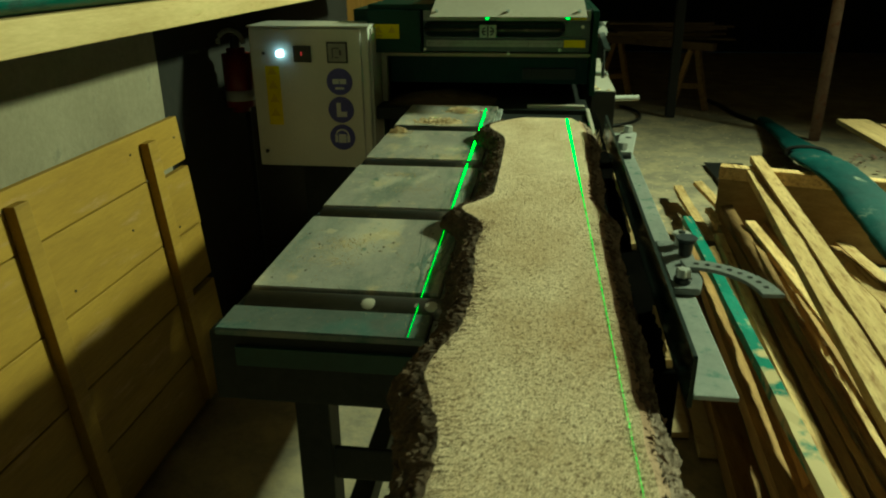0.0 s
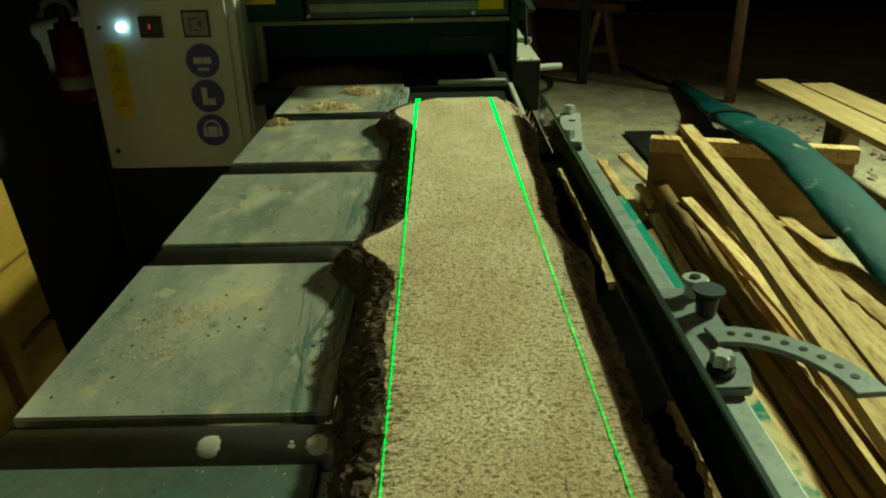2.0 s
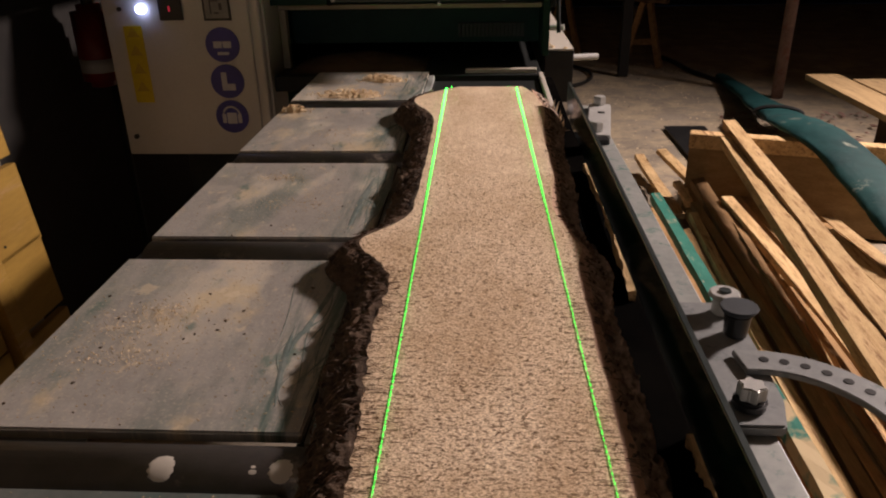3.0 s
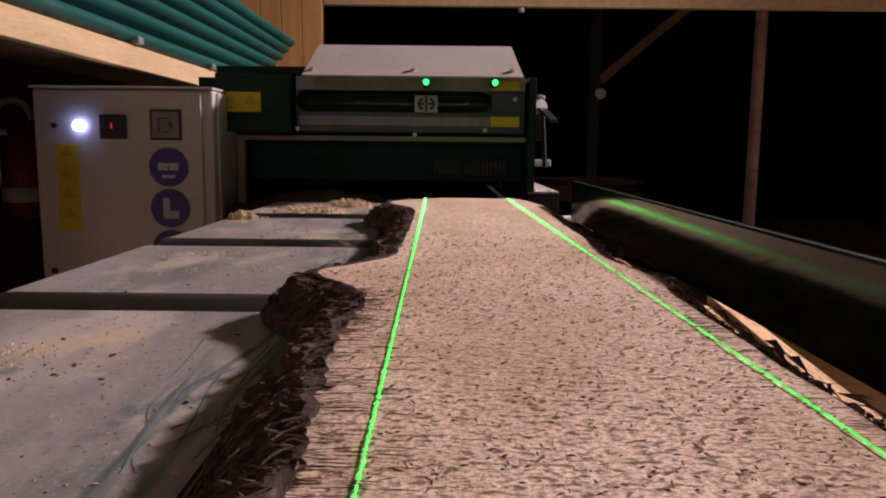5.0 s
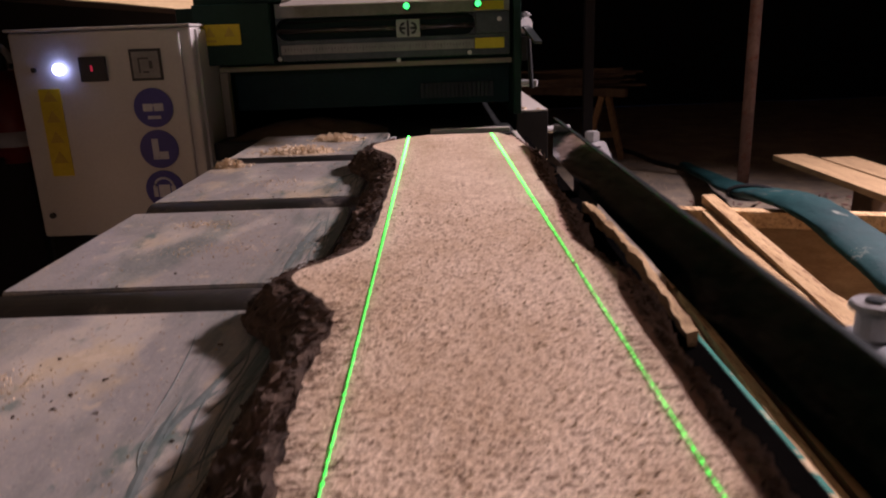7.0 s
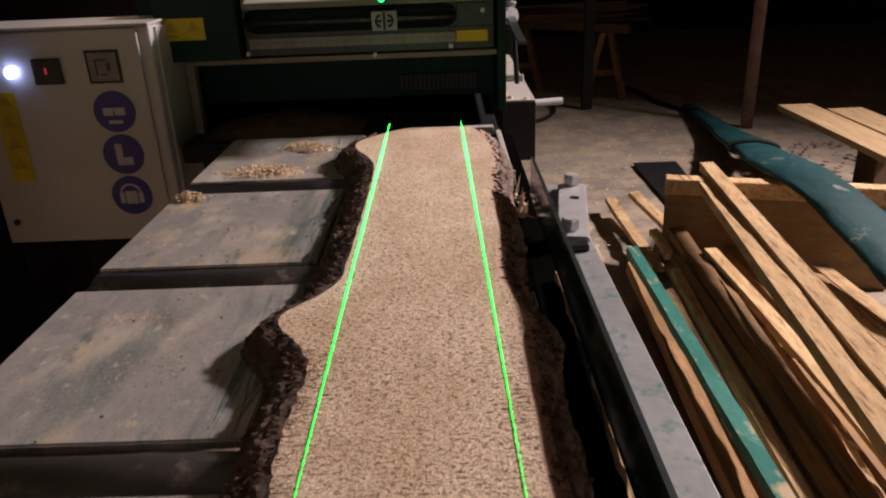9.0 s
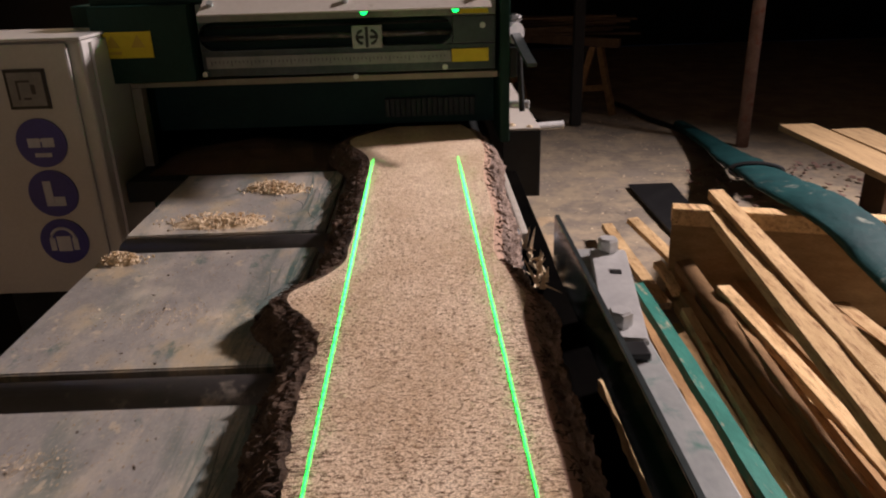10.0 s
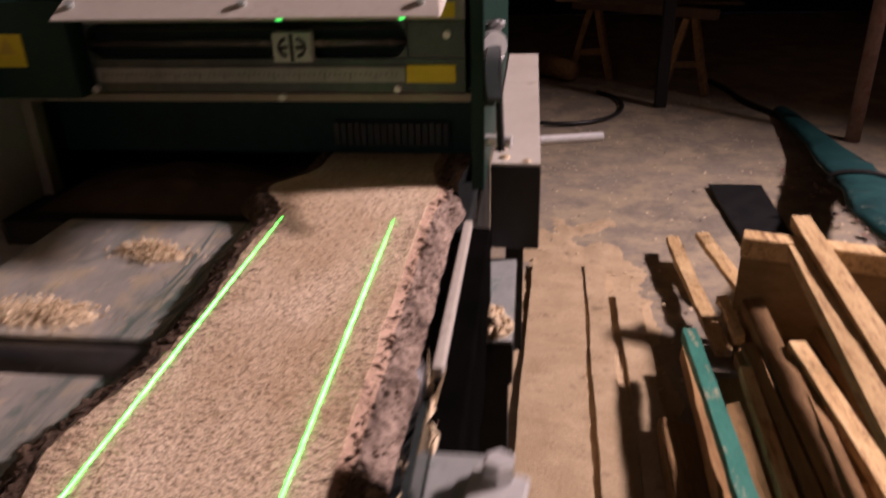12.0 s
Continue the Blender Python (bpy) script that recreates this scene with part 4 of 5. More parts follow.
def laser_carriage():
    c = thing("laser_carriage", "white laser and saw carriage block with black mark", "carriage")
    b = part("block", box(-0.030, 0.030, 2.612, 2.6315, 1.148, 1.192, 0.003), M["bare"], c)
    part("mark", box(-0.003, 0.003, 2.6105, 2.6118, 1.150, 1.190, 0), M["black"], b)
    for side in (-1, 1):
        part("mark", sweep([Vector((side * (0.006 + 0.014 * math.cos(a)), 2.6112, 1.170 + 0.013 * math.sin(a))) for a in (radians(-80 + 16 * q) for q in range(11))], 0.0028, 8), M["black"], b)
        part("mark", box(min(side * 0.006, side * 0.019), max(side * 0.006, side * 0.019), 2.6105, 2.6118, 1.167, 1.173, 0), M["black"], b)
    part("laser_head", tube((0, 2.575, 1.222), (0, 2.6315, 1.222), 0.010, sides=16, bevel=0.001), M["black"], c, smooth=True)
    part("laser_lens", tube((0, 2.568, 1.222), (0, 2.5745, 1.222), 0.0075, sides=16), M["laser_lens"], c, "glowing green laser lens")
    return c


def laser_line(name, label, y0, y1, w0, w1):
    """A thin glowing ribbon in place of laser light, at z 0 along y; w0 and w1 are its widths at the ends."""
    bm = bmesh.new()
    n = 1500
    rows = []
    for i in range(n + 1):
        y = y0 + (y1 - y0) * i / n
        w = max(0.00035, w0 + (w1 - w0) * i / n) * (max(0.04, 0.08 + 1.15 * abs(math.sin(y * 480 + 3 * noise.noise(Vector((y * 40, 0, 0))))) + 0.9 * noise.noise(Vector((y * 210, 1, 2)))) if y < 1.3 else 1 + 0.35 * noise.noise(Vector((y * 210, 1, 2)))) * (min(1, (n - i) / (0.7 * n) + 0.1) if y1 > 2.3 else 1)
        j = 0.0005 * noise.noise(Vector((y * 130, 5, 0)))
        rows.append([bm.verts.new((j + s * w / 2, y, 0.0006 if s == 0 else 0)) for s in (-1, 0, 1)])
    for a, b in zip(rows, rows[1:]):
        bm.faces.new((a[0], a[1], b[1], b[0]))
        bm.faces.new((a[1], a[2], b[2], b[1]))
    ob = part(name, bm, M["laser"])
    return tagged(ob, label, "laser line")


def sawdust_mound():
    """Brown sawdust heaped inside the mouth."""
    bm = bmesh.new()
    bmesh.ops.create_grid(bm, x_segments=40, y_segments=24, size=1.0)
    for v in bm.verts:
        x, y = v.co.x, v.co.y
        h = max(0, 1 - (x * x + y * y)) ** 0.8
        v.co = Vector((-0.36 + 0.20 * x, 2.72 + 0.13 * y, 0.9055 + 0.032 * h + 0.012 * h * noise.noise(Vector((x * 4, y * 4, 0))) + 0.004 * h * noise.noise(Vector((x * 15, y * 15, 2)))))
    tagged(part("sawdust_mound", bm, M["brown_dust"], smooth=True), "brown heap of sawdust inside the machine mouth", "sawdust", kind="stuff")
    # Black sheet in place of the crate end's shadow on the floor.
    tagged(part("floor_mat", prism([(1.20, 5.25), (1.465, 5.25), (1.40, 4.2), (1.20, 4.2)], 0.008, 0.018, bevel=0.002), M["black"]), "black sheet laid as the shadow behind the crate", "mat")


def control_cabinet():
    t = thing("control_cabinet", "light grey steel control cabinet with warning signs", "control cabinet")
    part("body", box(-1.038, -0.602, 2.503, 2.70, 0.686, 1.1915, 0.006), M["cabinet"], t)
    part("door", box(-1.035, -0.628, 2.494, 2.5025, 0.690, 1.1885, 0.005), M["cabinet"], t)
    part("top_lip", box(-1.042, -0.598, 2.490, 2.70, 1.192, 1.198, 0.002), M["cabinet"], t)
    part("pilot_light", tube((-0.922, 2.478, 1.103), (-0.922, 2.4938, 1.103), 0.0125, sides=24, bevel=0.002), M["led"], t, "glowing white pilot light")
    d = part("display", box(-0.874, -0.809, 2.486, 2.4938, 1.072, 1.130, 0.003), M["black"], t)
    part("digit", box(-0.846, -0.841, 2.4852, 2.4858, 1.096, 1.110, 0), M["red_digits"], d)
    s = part("square_sign", box(-0.752, -0.676, 2.4905, 2.4938, 1.070, 1.144, 0.001), M["black"], t)
    part("sign_face", box(-0.746, -0.682, 2.4895, 2.4903, 1.076, 1.138, 0), M["scale"], s)
    y = part("warning_label", box(-0.985, -0.932, 2.4915, 2.4938, 0.845, 1.058, 0.001), M["yellow"], t, "tall yellow warning label")
    for i in range(4):
        z = -0.878 - i * 0.050
        part("label_mark", prism([(-0.977, z), (-0.941, z), (-0.959, z - 0.030)], 2.4909, 2.4913), M["label_ink"], y).matrix_local = Matrix(((1, 0, 0, 0), (0, 0, 1, 0), (0, -1, 0, 0), (0, 0, 0, 1)))
    for x0, x1, z0, z1 in ((-0.732, -0.728, 1.088, 1.124), (-0.728, -0.706, 1.120, 1.124), (-0.706, -0.698, 1.098, 1.116), (-0.722, -0.708, 1.088, 1.092)):
        part("sign_mark", box(x0, x1, 2.4888, 2.4893, z0, z1, 0), M["roller"], s)
    for k, z in enumerate((1.005, 0.904, 0.803)):
        g = part("round_sign", tube((-0.711, 2.4905, z), (-0.711, 2.4938, z), 0.0475, sides=40), M["blue"], t, "round blue mandatory sign with white symbol")
        rim = part("rim", tube((-0.711, 2.4899, z), (-0.711, 2.4904, z), 0.040, sides=40), M["blue"], g)

        def mark(x0, x1, z0, z1):
            part("symbol", box(-0.711 + x0, -0.711 + x1, 2.4890, 2.4897, z + z0, z + z1, 0.0003), M["symbol"], rim)
        if k == 0:
            mark(-0.025, -0.0015, -0.008, 0.010); mark(0.0015, 0.025, -0.008, 0.010); mark(-0.0013, 0.0013, 0.003, 0.008); mark(-0.016, 0.016, -0.027, -0.019)
        elif k == 1:
            mark(-0.016, 0.000, -0.020, 0.026); mark(0.0003, 0.022, -0.020, -0.006); mark(-0.016, 0.022, -0.025, -0.0203)
        else:
            mark(-0.028, -0.017, -0.018, 0.008); mark(0.017, 0.028, -0.018, 0.008); part("symbol", sweep([Vector((-0.711 + 0.0235 * math.cos(a), 2.4885, z + 0.006 + 0.023 * math.sin(a))) for a in (math.pi * q / 14 for q in range(15))], 0.003, 8), M["symbol"], rim); mark(-0.014, 0.014, -0.020, 0.012)
    part("lock", tube((-1.005, 2.487, 0.745), (-1.005, 2.4938, 0.745), 0.007, sides=14), M["black"], t)
    part("lock", tube((-0.985, 2.487, 1.103), (-0.985, 2.4938, 1.103), 0.006, sides=14), M["black"], t)
    part("hinge_flange", box(-0.6015, -0.5955, 2.53, 2.69, 0.70, 1.185, 0.001), M["cabinet"], t)
    part("pedestal", box(-0.90, -0.72, 2.58, 2.68, 0.003, 0.6855, 0.004), M["frame"], t)


def extinguisher():
    t = thing("fire_extinguisher", "red fire extinguisher hanging behind the grey cabinet", "extinguisher")
    part("cylinder", tube((-1.16, 2.66, 0.86), (-1.16, 2.66, 1.10), 0.055, sides=28, bevel=0.02), M["red"], t, smooth=True)
    part("wall_hook", box(-1.17, -1.15, 2.7155, 2.73, 0.003, 1.05, 0.002), M["frame"], t)
    part("valve", tube((-1.16, 2.66, 1.1005), (-1.16, 2.66, 1.15), 0.018, sides=16), M["black"], t)
    bm = sweep([Vector((-1.16 + 0.05 * math.cos(a), 2.62, 1.12 + 0.05 * math.sin(a))) for a in (radians(i * 18) for i in range(11))], 0.009)
    part("hose", bm, M["clamp"], t, "grey hose loop")
    part("label_band", tube((-1.16, 2.66, 0.905), (-1.16, 2.66, 0.945), 0.0556, sides=28), M["white"], t, "white label band", smooth=True)


# ---------------------------------------------------------------- the timber yard beside
def planks():
    rnd = random.Random(7)
    rows = (
        # start, end, width, height, kind, widening, bow
        ((1.092, 3.668, 0.390), (0.915, 0.80, 0.235), 0.062, 0.040, "plank", -0.55, 0.0),
        ((1.122, 3.767, 0.424), (1.020, 0.80, 0.245), 0.055, 0.036, "plank", -0.55, 0.0),
        ((1.020, 3.377, 0.214), (1.075, 0.90, 0.085), 0.046, 0.030, "plank", -0.15, -0.040),
        ((1.055, 2.90, 0.140), (1.015, 0.85, 0.075), 0.036, 0.028, "plank", -0.25, 0.010),
        ((1.500, 3.448, 0.100), (1.510, 1.60, 0.150), 0.060, 0.030, "plank", 0.0, 0.0),
        ((1.420, 3.30, 0.075), (1.460, 1.50, 0.090), 0.070, 0.030, "plank", 0.0, 0.02),
        ((0.745, 3.44, 0.195), (0.715, 0.60, 0.26), 0.040, 0.040, "green_plank", 0.0, 0.0),
        ((0.935, 3.45, 0.115), (0.84, 0.75, 0.12), 0.070, 0.045, "old_plank", 0.0, 0.0),
        ((0.768, 3.47, 0.115), (0.600, 0.55, 0.17), 0.050, 0.045, "old_plank", 0.0, 0.0),
        ((0.970, 3.64, 0.200), (0.93, 1.40, 0.100), 0.060, 0.040, "old_plank", 0.0, 0.0),
        ((0.870, 4.40, 0.085), (0.90, 3.55, 0.060), 0.050, 0.026, "plank", 0.0, 0.0),
        ((0.975, 4.32, 0.140), (1.05, 3.72, 0.090), 0.050, 0.026, "plank", 0.0, 0.0),
        ((0.918, 3.75, 0.150), (0.915, 3.52, 0.135), 0.034, 0.026, "plank", 0.0, 0.0),
        ((1.260, 3.20, 0.160), (1.33, 1.60, 0.170), 0.060, 0.028, "plank", 0.0, 0.0),
        ((1.330, 3.10, 0.180), (1.40, 1.70, 0.180), 0.055, 0.028, "plank", 0.0, 0.0),
        ((1.000, 3.55, 0.060), (0.86, 0.70, 0.060), 0.110, 0.050, "old_plank", 0.0, 0.0),
        ((0.840, 3.40, 0.050), (0.70, 0.60, 0.050), 0.110, 0.050, "old_plank", 0.0, 0.0),
        ((1.100, 3.55, 0.035), (1.08, 0.70, 0.035), 0.120, 0.060, "old_plank", 0.0, 0.0),
        ((1.180, 3.40, 0.070), (1.16, 0.90, 0.080), 0.070, 0.050, "old_plank", 0.0, 0.0),
        ((0.690, 3.20, 0.035), (0.560, 0.60, 0.035), 0.090, 0.050, "old_plank", 0.0, 0.0),
        ((1.280, 3.55, 0.060), (1.26, 0.90, 0.060), 0.130, 0.070, "old_plank", 0.0, 0.0),
        ((1.290, 3.45, 0.090), (1.30, 1.00, 0.095), 0.090, 0.060, "old_plank", 0.0, 0.0),
        ((1.200, 3.60, 0.130), (1.20, 1.00, 0.130), 0.070, 0.045, "old_plank", 0.0, 0.0),
        ((1.380, 3.30, 0.130), (1.39, 1.10, 0.130), 0.090, 0.050, "old_plank", 0.0, 0.0),
        ((0.850, 3.10, 0.110), (0.74, 0.70, 0.100), 0.060, 0.050, "old_plank", 0.0, 0.0),
    )
    for i, (a, b, w, h, kind, widen, bow) in enumerate(rows):
        label = {"plank": "pale fresh sawn pine offcut in a loose pile", "old_plank": "brown weathered sawn offcut in a loose pile", "green_plank": "offcut with flaking teal paint in a loose pile"}[kind]
        tagged(part("timber_offcut", stick(a, b, w, h, seed=i + 1, roll=rnd.uniform(-0.2, 0.2) if i > 5 else 0.0, taper=widen, bow=bow, rough=0.005 if i < 2 else 0.010), M[kind]), label, "timber", "offcuts piled beside the machine")
    extra = random.Random(52)
    for i in range(14):
        x, far = extra.uniform(0.78, 1.02), extra.uniform(2.6, 3.5)
        near, z = extra.uniform(0.7, 1.6), extra.uniform(0.115, 0.165)
        slant = extra.uniform(-0.03, 0.09)
        wood = extra.choice(("old_plank", "old_plank", "crate", "plank"))
        tagged(part("timber_offcut", stick((x + slant / 2, far, z + 0.02), (x - slant / 2 - 0.03, near, z), extra.uniform(0.018, 0.038), extra.uniform(0.014, 0.03), seed=40 + i, roll=extra.uniform(-0.5, 0.5), rough=0.008, bow=extra.uniform(-0.02, 0.02)), M[wood]), "thin sawn edging strip in a loose pile", "timber", "offcuts piled beside the machine")
    # crate at the pile's far end
    c = thing("timber_crate", "upright brown crate end with cleats behind the offcuts", "crate")
    part("end_board", prism([(0.930, 3.665), (1.760, 3.415), (1.774, 3.460), (0.944, 3.710)], 0.004, 0.3515, bevel=0.004), M["crate"], c)
    part("rim_strip", prism([(0.924, 3.655), (1.765, 3.402), (1.784, 3.470), (0.943, 3.722)], 0.352, 0.418, bevel=0.003), M["plank"], c, "pale pine strip along the top")
    for x, y in ((0.960, 3.712), (1.340, 3.598), (1.700, 3.490)):
        part("cleat", box(x, x + 0.045, y, y + 0.040, 0.004, 0.36, 0.003), M["crate"], c)
    # flat boards on the floor
    for k, (x0, x1, y0, y1) in enumerate(((0.27, 0.47, 2.0, 4.25), (0.485, 0.56, 1.9, 4.22), (0.575, 0.66, 1.8, 4.0))):
        tagged(part("floor_board", stick(((x0 + x1) / 2 + 0.03, y1, 0.019), ((x0 + x1) / 2 - 0.05, y0, 0.019), x1 - x0, 0.02, rough=0.008, seed=k), M["sawdust"]), "pale dusty board lying flat on the concrete floor", "board", "boards lying on the floor")
    bm = bmesh.new()
    bmesh.ops.create_grid(bm, x_segments=40, y_segments=90, size=1.0)
    for v in bm.verts:
        x, y = v.co.x, v.co.y
        h = max(0, 1 - abs(x) ** 3 - abs(y) ** 3)
        v.co = Vector((0.42 + 0.34 * x + 0.05 * y, 3.3 + 1.5 * y, -0.012 + 0.030 * h + 0.010 * noise.noise(Vector((x * 3, y * 9, 4))) + 0.005 * noise.noise(Vector((x * 14, y * 40, 1)))))
    tagged(part("sawdust_drift", bm, M["sawdust"], smooth=True), "tan sawdust drifted over the floor beside the machine", "sawdust", kind="stuff")
    # teal tarpaulin roll
    bm = bmesh.new()
    rings = []
    line = ((6.75, 1.985, 0.035), (6.377, 1.964, 0.050), (5.43, 1.870, 0.120), (4.42, 1.640, 0.285), (3.78, 1.410, 0.440), (3.52, 1.430, 0.458), (3.30, 1.480, 0.400), (2.85, 1.525, 0.290), (2.50, 1.54, 0.20), (2.2, 1.55, 0.19))

    def along(y):
        ys = [-q[0] for q in line]
        return [sum(float(np.interp(-y + d, ys, [q[c] for q in line])) for d in (-0.2, -0.1, 0, 0.1, 0.2)) / 5 for c in (1, 2)]
    for i in range(110):
        k = i / 109
        y = 6.7 - k * 4.3
        (cx, cz), (fx, fz) = along(y), along(y - 0.05)
        side = Vector((0.05, fx - cx)).normalized()
        half = (0.05 + 0.068 * min(1, k * 2.6)) * (1 + 0.06 * math.sin(k * 23))
        ring = []
        for q in range(24):
            a = q / 24 * math.tau
            rr = 1 + 0.13 * noise.noise(Vector((math.cos(a) * 2.5, math.sin(a) * 2.5, y * 6))) + 0.06 * noise.noise(Vector((math.cos(a) * 6, math.sin(a) * 6, y * 17)))
            w = half * rr * math.cos(a)
            ring.append(bm.verts.new((cx + w * side.x, y + w * side.y, max(0.008, cz + 0.030 * rr * math.sin(a)))))
        rings.append(ring)
    for r0, r1 in zip(rings, rings[1:]):
        for q in range(24):
            bm.faces.new((r0[q], r0[(q + 1) % 24], r1[(q + 1) % 24], r1[q]))
    bm.faces.new(rings[0][::-1])
    bm.faces.new(rings[-1])
    bmesh.ops.recalc_face_normals(bm, faces=bm.faces)
    roll = thing("tarpaulin_roll", "long folded teal tarpaulin lying over a crate rim", "tarpaulin")
    part("rolled_sheet", bm, M["tarp"], roll, smooth=True)
    cx, cz = along(4.70)
    bm = sweep([Vector((cx + 0.125 * math.cos(a), 4.70 - 0.035 * math.cos(a), cz + 0.040 * math.sin(a))) for a in (math.tau * q / 24 for q in range(25))], 0.011, 8)
    part("strap", bm, M["black"], roll, "black strap")
    # pale planks on a stack behind it
    s = thing("board_stack", "stack of dark boards under two pale planks", "timber stack")
    part("support", box(2.30, 2.42, 3.2, 3.4, 0.003, 0.33, 0.006), M["dark_wood"], s)
    part("support", box(2.30, 2.42, 4.55, 4.75, 0.003, 0.33, 0.006), M["dark_wood"], s)
    for k, x in enumerate((2.02, 2.24)):
        tagged(part("long_plank", box(x, x + 0.20, 2.6 - 0.3 * k, 5.18 - 0.15 * k, 0.331, 0.365, 0.004), M["weathered"]), "wide pale pine plank laid on dark supports", "plank", "planks on the supports")
    # post, brace, trestle
    tagged(part("steel_post", tube((2.225, 6.1, 0.003), (2.215, 6.1, 3.899), 0.042, sides=24), M["rust"], smooth=True), "rusty round steel post holding the roof", "post")
    tagged(part("rear_post", box(1.17, 1.25, 6.9, 6.98, 0.003, 3.899, 0.004), M["unlit_boards"]), "timber post coloured near-black for shadow", "post")
    tagged(part("roof_brace", stick((1.25, 6.94, 1.62), (2.3, 6.94, 2.5), 0.07, 0.07), M["dark_wood"]), "dark diagonal timber brace on the post", "brace")
    beam = thing("tie_beam", "pale yellow timber tie beam under the shed roof", "beam")
    part("timber", box(-1.20, 6.999, 5.98, 6.042, 2.037, 2.15, 0.004), M["fascia"], beam)
    part("fitting", tube((0.494, 6.01, 2.003), (0.494, 6.01, 2.0365), 0.022, sides=16, bevel=0.003), M["white"], beam, "small white plastic fitting")
    tagged(part("junction_box", tube((1.255, 6.885, 1.515), (1.255, 6.8995, 1.515), 0.045, sides=20, bevel=0.004), M["bare"], smooth=False), "small round pale grey fitting on the timber post", "fitting")
    tr = thing("sawhorse", "brown wooden sawhorse carrying a heap of old boards", "sawhorse")
    for (x0, y0), (x1, y1), (xt, yt) in (((1.31, 7.42), (1.60, 7.28), (1.45, 7.37)), ((0.62, 7.98), (0.94, 7.86), (0.78, 7.94))):
        part("leg", stick((x0, y0, 0.003), (xt - 0.03, yt, 0.56), 0.055, 0.045), M["old_plank"], tr)
        part("leg", stick((x1, y1, 0.003), (xt + 0.03, yt, 0.56), 0.055, 0.045, seed=3), M["old_plank"], tr)
        part("spreader", stick(((x0 * 2 + xt) / 3, (y0 * 2 + yt) / 3, 0.22), ((x1 * 2 + xt) / 3, (y1 * 2 + yt) / 3, 0.22), 0.020, 0.05, seed=5), M["old_plank"], tr)
    part("crossbar", stick((0.62, 8.03, 0.595), (1.62, 7.28, 0.595), 0.07, 0.07), M["dark_wood"], tr)
    heap = random.Random(17)
    for k in range(9):
        turn, long = heap.uniform(-0.5, 0.35), heap.uniform(0.45, 0.65)
        cx, cy, cz = 1.12 + heap.uniform(-0.12, 0.14), 7.62, 0.645 + 0.018 * k
        d = Vector((math.cos(turn), math.sin(turn) * 0.5, heap.uniform(-0.025, 0.025))) * long
        tagged(part("old_board", stick(Vector((cx, cy, cz)) - d, Vector((cx, cy, cz)) + d, heap.uniform(0.09, 0.18), 0.017, seed=k), M["dark_wood"]), "dark old board heaped on a sawhorse", "board", "boards on the sawhorse")
    tagged(part("log_offcut", tube((0.36, 8.05, 0.10), (0.62, 7.75, 0.09), 0.095, 0.08, 18, bevel=0.01), M["old_plank"], smooth=True), "short brown log offcut lying on the concrete floor", "log")
    pts = [Vector((1.70 + 0.24 * k / 20 + 0.02 * math.sin(k * 0.4), 7.75 - k * 0.06, 0.018)) for k in range(22)]
    bm = sweep(pts, 0.022, 8)
    tagged(part("cable", bm, M["black"], smooth=True), "black cable lying on the concrete floor", "cable")
    pts = [Vector((0.48 + 0.46 * math.sin(a), 6.95 - 0.55 * math.cos(a), 0.018)) for a in (radians(-25 + 9 * k) for k in range(19))]
    bm = sweep(pts, 0.014, 8)
    tagged(part("hose", bm, M["black"], smooth=True), "thin black hose looped on the concrete floor", "hose")


def chips():
    """Loose wood chips on the table plates."""
    rnd = random.Random(11)
    for name, spots, count, size in (("chip_pile", ((-0.27, 2.42, 0.045), (-0.24, 2.40, 0.04), (-0.33, 2.236, 0.070), (-0.29, 2.232, 0.055), (-0.42, 2.08, 0.03)), 1500, 0.0060), ("sawdust_scatter", ((-0.33, 1.62, 0.05), (-0.37, 1.12, 0.06), (-0.35, 1.16, 0.05), (-0.27, 1.5, 0.09), (-0.3, 1.9, 0.08), (-0.36, 1.06, 0.06)), 1500, 0.0022)):
        bm = bmesh.new()
        for cx, cy, spread in spots:
            if size > 0.004:
                heap = [[bm.verts.new((cx + (i - 8) / 8 * spread, cy + (j - 8) / 8 * spread * 0.42, TOP - 0.001 + max(0, 1 - ((i - 8) / 8) ** 2 - ((j - 8) / 8) ** 2) * 0.009 * (1 + 0.8 * noise.noise(Vector((cx * 50 + i * 0.5, cy * 50 + j * 0.5, 0)))))) for j in range(17)] for i in range(17)]
                for i in range(16):
                    for j in range(16):
                        bm.faces.new((heap[i][j], heap[i + 1][j], heap[i + 1][j + 1], heap[i][j + 1]))
            for i in range(count // len(spots)):
                x, y = rnd.gauss(cx, spread * 0.55), rnd.gauss(cy, spread * 0.25)
                if not -0.45 < x < -0.17 or any(abs(y - r) < 0.04 for r in ROLLERS) or y > 2.52:
                    continue
                d = math.exp(-(((x - cx) / spread) ** 2 + ((y - cy) / (spread * 0.5)) ** 2))
                m = Matrix.Translation((x, y, TOP + 0.002 + (0.016 * d * rnd.random() if size > 0.004 else 0))) @ Euler([rnd.uniform(0, 6) for _ in range(3)]).to_matrix().to_4x4() @ Matrix.Diagonal((rnd.uniform(0.5, 1.6) * size, rnd.uniform(0.4, 1) * size, 0.3 * size, 1))
                flake(bm, m @ Matrix.Diagonal((0.8, 0.8, 0.8, 1)))
        tagged(part(name, bm, M["chips"]), "pale loose wood chips lying on the steel table", "wood chips", kind="stuff")


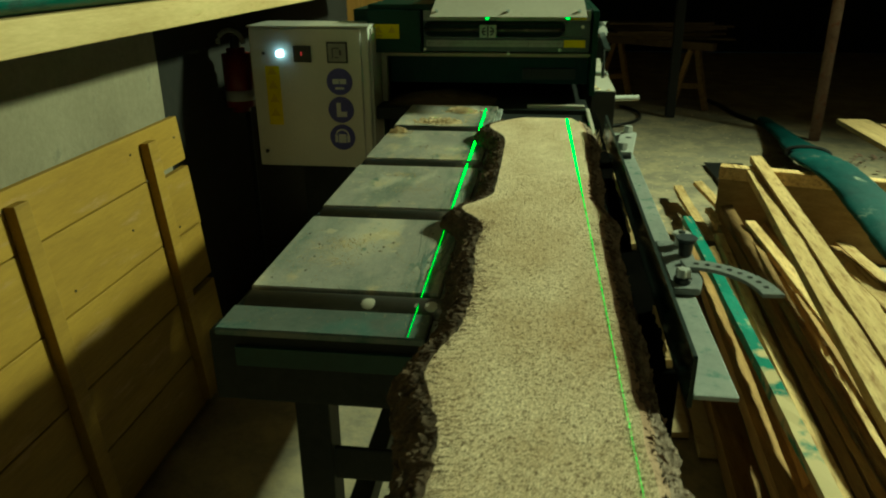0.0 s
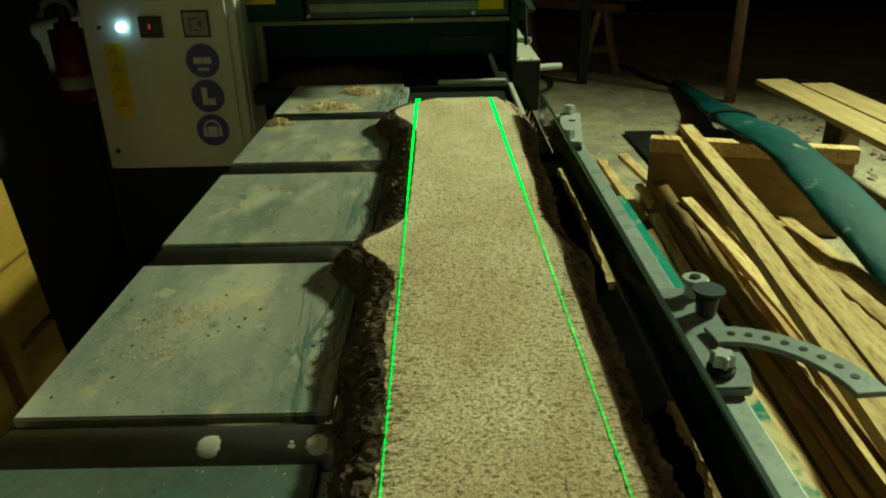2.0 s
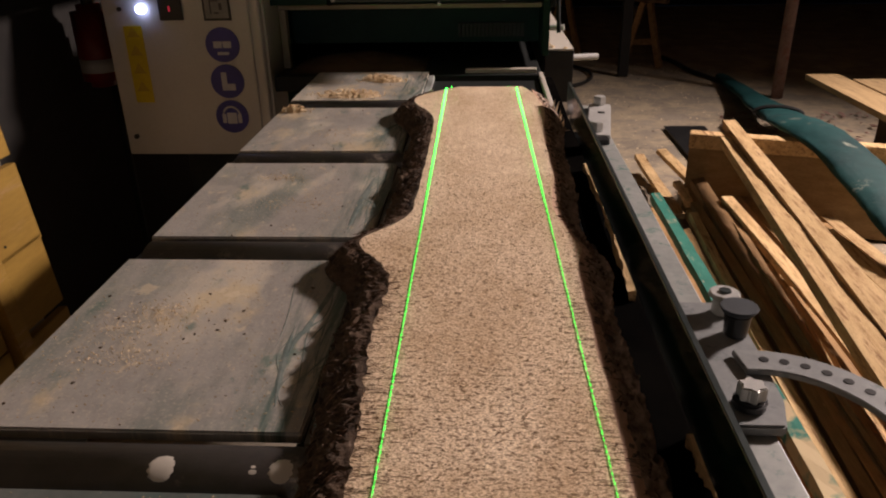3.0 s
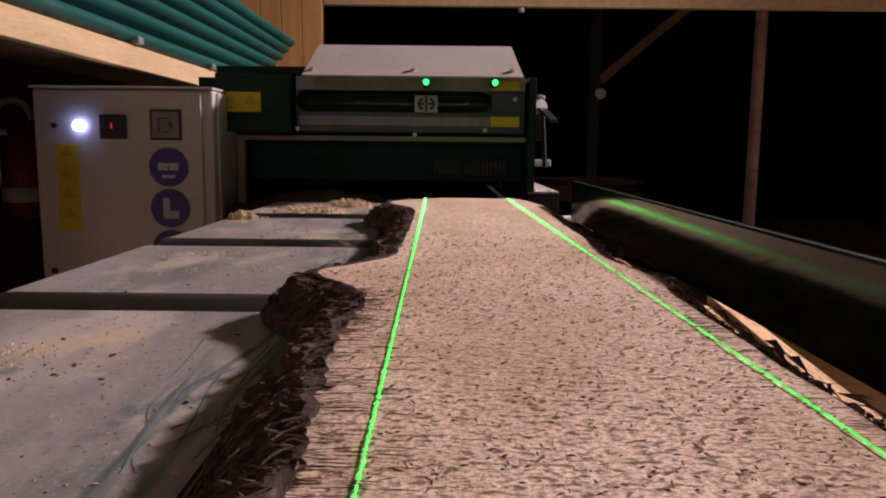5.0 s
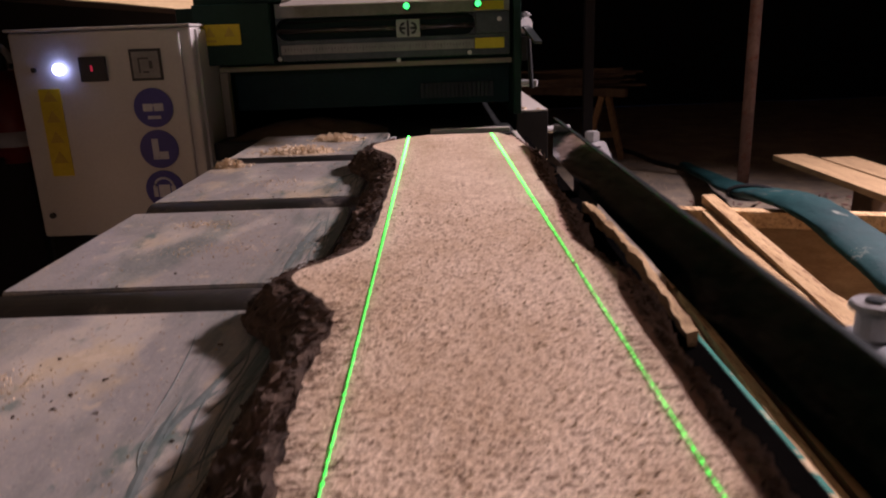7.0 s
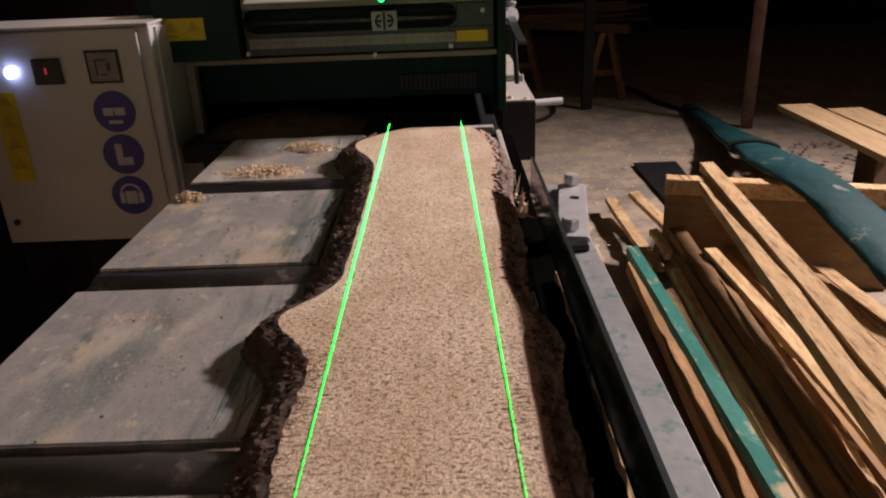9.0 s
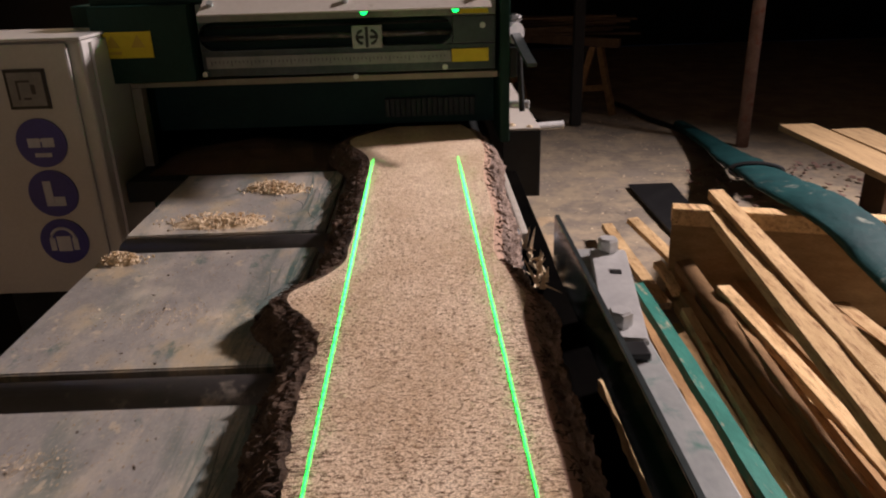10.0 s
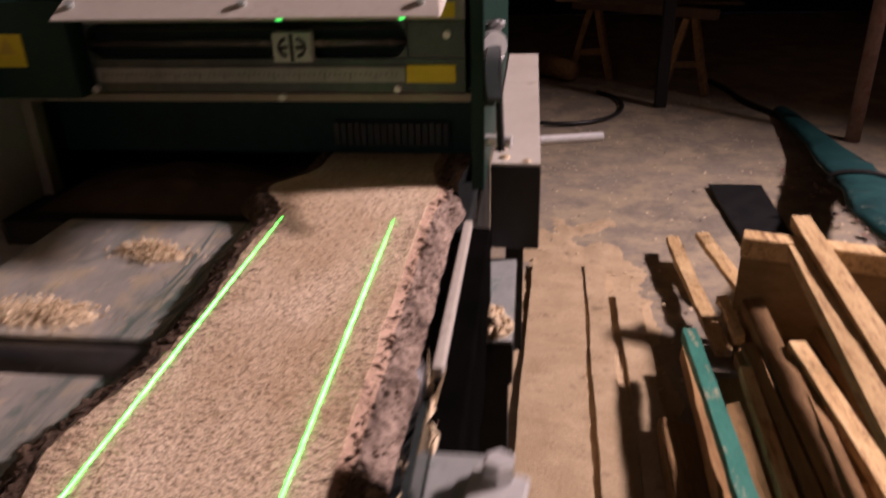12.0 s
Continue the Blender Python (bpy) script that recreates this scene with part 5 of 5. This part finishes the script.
def crumbs():
    """Grains of sawdust and dark bark bits strewn over all the plates."""
    rnd = random.Random(77)
    for name, mat, label, count, small, large in (
            ("sawdust_grains", "sawdust", "fine pale sawdust grains strewn over the table", 1700, 0.0006, 0.0016),
            ("bark_bits", "bark", "small dark bark bits strewn over the table", 70, 0.0010, 0.0034)):
        bm = bmesh.new()
        while count:
            y = rnd.uniform(0.82, 2.52)
            x = rnd.uniform(-0.45, -0.145)
            if any(abs(y - r) < 0.04 for r in ROLLERS) or noise.noise(Vector((x * 9, y * 5, 8))) + rnd.uniform(-0.35, 0.35) < -0.05:
                continue
            k = rnd.uniform(small, large)
            flake(bm, Matrix.Translation((x, y, TOP + 0.0004)) @ Euler((rnd.uniform(-0.4, 0.4), rnd.uniform(-0.4, 0.4), rnd.uniform(0, 6))).to_matrix().to_4x4() @ Matrix.Diagonal((k * rnd.uniform(1, 2.4), k, k * 0.6, 1)))
            count -= 1
        tagged(part(name, bm, M[mat]), label, "litter", kind="stuff")


def splinters():
    """Torn splinters caught behind the fence, and sawdust caked on the levers and rails."""
    rnd = random.Random(33)
    bm = bmesh.new()
    for i in range(22):
        a = Vector((rnd.uniform(0.170, 0.186), rnd.uniform(1.99, 2.16), 0.892))
        d = Vector((rnd.uniform(-0.018, 0.016), rnd.uniform(-0.08, 0.05), rnd.uniform(0.008, 0.040)))
        w = rnd.uniform(0.0015, 0.005)
        v = [bm.verts.new(c) for c in (a + Vector((w, 0, 0)), a + Vector((-w, 0.002, 0)), a + Vector((0, w, 0.003)), a + d)]
        for f in ((0, 1, 3), (1, 2, 3), (2, 0, 3), (0, 2, 1)):
            bm.faces.new([v[q] for q in f])
    tagged(part("wood_splinters", bm, M["chips"]), "pale torn wood splinters caught behind the fence", "splinters", kind="stuff")
    for label, spots, count in (
            ("grey sawdust caked on the machine's levers", ((0.213, 2.665, 1.190, 0.014), (0.214, 2.65, 1.145, 0.013), (0.211, 2.67, 1.105, 0.013), (0.210, 2.68, 1.165, 0.012)), 60),
            ("tan sawdust heaped on the lower rail", ((0.222, 2.515, 0.756, 0.028), (0.215, 2.55, 0.756, 0.022)), 80),
            ("tan sawdust along the rail box edge", ((0.225, 2.81, 0.936, 0.010), (0.265, 2.79, 0.936, 0.008), (0.215, 2.86, 0.936, 0.011)), 60)):
        bm = bmesh.new()
        for x, y, z, r in spots:
            made = bmesh.ops.create_icosphere(bm, subdivisions=3, radius=r)["verts"]
            for v in made:
                v.co = Vector((x, y, z)) + Vector((v.co.x, v.co.y, v.co.z * 0.7)) * (1 + 0.5 * noise.noise(v.co * 90 + Vector((x, y, z)) * 40))
            for i in range(count):
                k = r * rnd.uniform(0.08, 0.22)
                d = Vector((rnd.gauss(0, 1), rnd.gauss(0, 1), abs(rnd.gauss(0, 1)))).normalized() * r
                flake(bm, Matrix.Translation(Vector((x, y, z)) + Vector((d.x, d.y, d.z * 0.7))) @ Euler([rnd.uniform(0, 6) for _ in range(3)]).to_matrix().to_4x4() @ Matrix.Diagonal((k * 2, k * 2, k, 1)))
        tagged(part("sawdust_clump", bm, M["chips" if "rail" in label else "scale"]), label, "sawdust", kind="stuff")


def floor_litter():
    """Wood chips, bark crumbs and reddish scraps on the concrete."""
    rnd = random.Random(21)
    for name, mat, label, count, x0, x1, y0, y1, size in (
            ("floor_chips", "chips", "pale wood chips scattered over the concrete floor", 900, 0.2, 2.0, 2.2, 7.5, 0.014),
            ("bark_crumbs", "bark", "dark bark crumbs scattered over the concrete floor", 220, 0.3, 2.8, 2.5, 7.5, 0.014),
            ("red_scraps", "rust", "reddish scraps beside the rolled tarpaulin", 160, 1.55, 2.9, 4.2, 5.6, 0.05)):
        bm = bmesh.new()
        for i in range(count):
            k = size * rnd.uniform(0.4, 1.3)
            m = Matrix.Translation((rnd.uniform(x0, x1), rnd.uniform(y0, y1), 0.010 + 0.12 * k)) @ Euler((rnd.uniform(-0.3, 0.3), rnd.uniform(-0.3, 0.3), rnd.uniform(0, 6))).to_matrix().to_4x4() @ Matrix.Diagonal((k, k * rnd.uniform(0.3, 1), k * 0.25, 1))
            flake(bm, m)
        for v in bm.verts:
            v.co += 0.2 * size * noise.noise_vector(v.co * 50) * Vector((1, 1, 0.2)).length * 0.6
        tagged(part(name, bm, M[mat]), label, "litter", kind="stuff")


shed()
floor_litter()
wall_panel()
fascia()
infeed_table()
guide_fence()
slab = sawn_slab()
edger()
carriage = laser_carriage()
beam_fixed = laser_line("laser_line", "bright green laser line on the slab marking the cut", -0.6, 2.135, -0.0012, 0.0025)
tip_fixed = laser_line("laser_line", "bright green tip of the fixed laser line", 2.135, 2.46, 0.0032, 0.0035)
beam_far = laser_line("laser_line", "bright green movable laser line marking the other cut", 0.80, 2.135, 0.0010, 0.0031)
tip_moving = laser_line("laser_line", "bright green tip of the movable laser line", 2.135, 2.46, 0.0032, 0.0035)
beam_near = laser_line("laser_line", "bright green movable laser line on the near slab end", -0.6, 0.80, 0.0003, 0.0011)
control_cabinet()
sawdust_mound()
extinguisher()
planks()
chips()
crumbs()
splinters()
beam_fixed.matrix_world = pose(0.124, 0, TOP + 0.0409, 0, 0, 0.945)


def motions():
    """The slab feeds into the saw; the movable laser is set across before that."""
    walk(slab, [(t, pose(0, y, 0)) for t, y in ((0, 0), (4, 0), (8.0, 0), (8.4, 0.075), (9.0, 0.26), (9.5, 0.43), (10.0, 0.59), (10.5, 0.73), (11.0, 0.905), (11.5, 1.09), (12.0, 1.31))])
    across = ((0, -0.159), (0.5, -0.142), (1.0, -0.117), (1.5, -0.091), (2.0, -0.072), (2.5, -0.052), (3.0, -0.054), (5.0, -0.055), (7.0, -0.057), (12.0, -0.057))
    walk(carriage, [(t, pose(x - 0.030, 0, 0)) for t, x in across])
    height = {0: 0.923, 0.5: 0.925, 1.0: 0.940, 1.5: 0.961}
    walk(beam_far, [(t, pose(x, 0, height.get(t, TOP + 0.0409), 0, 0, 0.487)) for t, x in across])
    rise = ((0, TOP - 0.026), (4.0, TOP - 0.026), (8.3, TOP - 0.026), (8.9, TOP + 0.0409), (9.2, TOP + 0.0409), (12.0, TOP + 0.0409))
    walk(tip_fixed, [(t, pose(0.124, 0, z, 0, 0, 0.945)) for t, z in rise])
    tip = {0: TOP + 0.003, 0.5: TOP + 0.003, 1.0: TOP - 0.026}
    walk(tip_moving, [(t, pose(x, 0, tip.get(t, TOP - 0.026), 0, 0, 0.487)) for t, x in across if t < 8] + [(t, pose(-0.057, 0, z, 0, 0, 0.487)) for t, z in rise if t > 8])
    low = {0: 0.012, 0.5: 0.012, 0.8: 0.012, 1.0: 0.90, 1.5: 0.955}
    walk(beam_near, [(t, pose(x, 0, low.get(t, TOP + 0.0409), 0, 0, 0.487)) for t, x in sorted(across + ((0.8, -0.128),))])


motions()
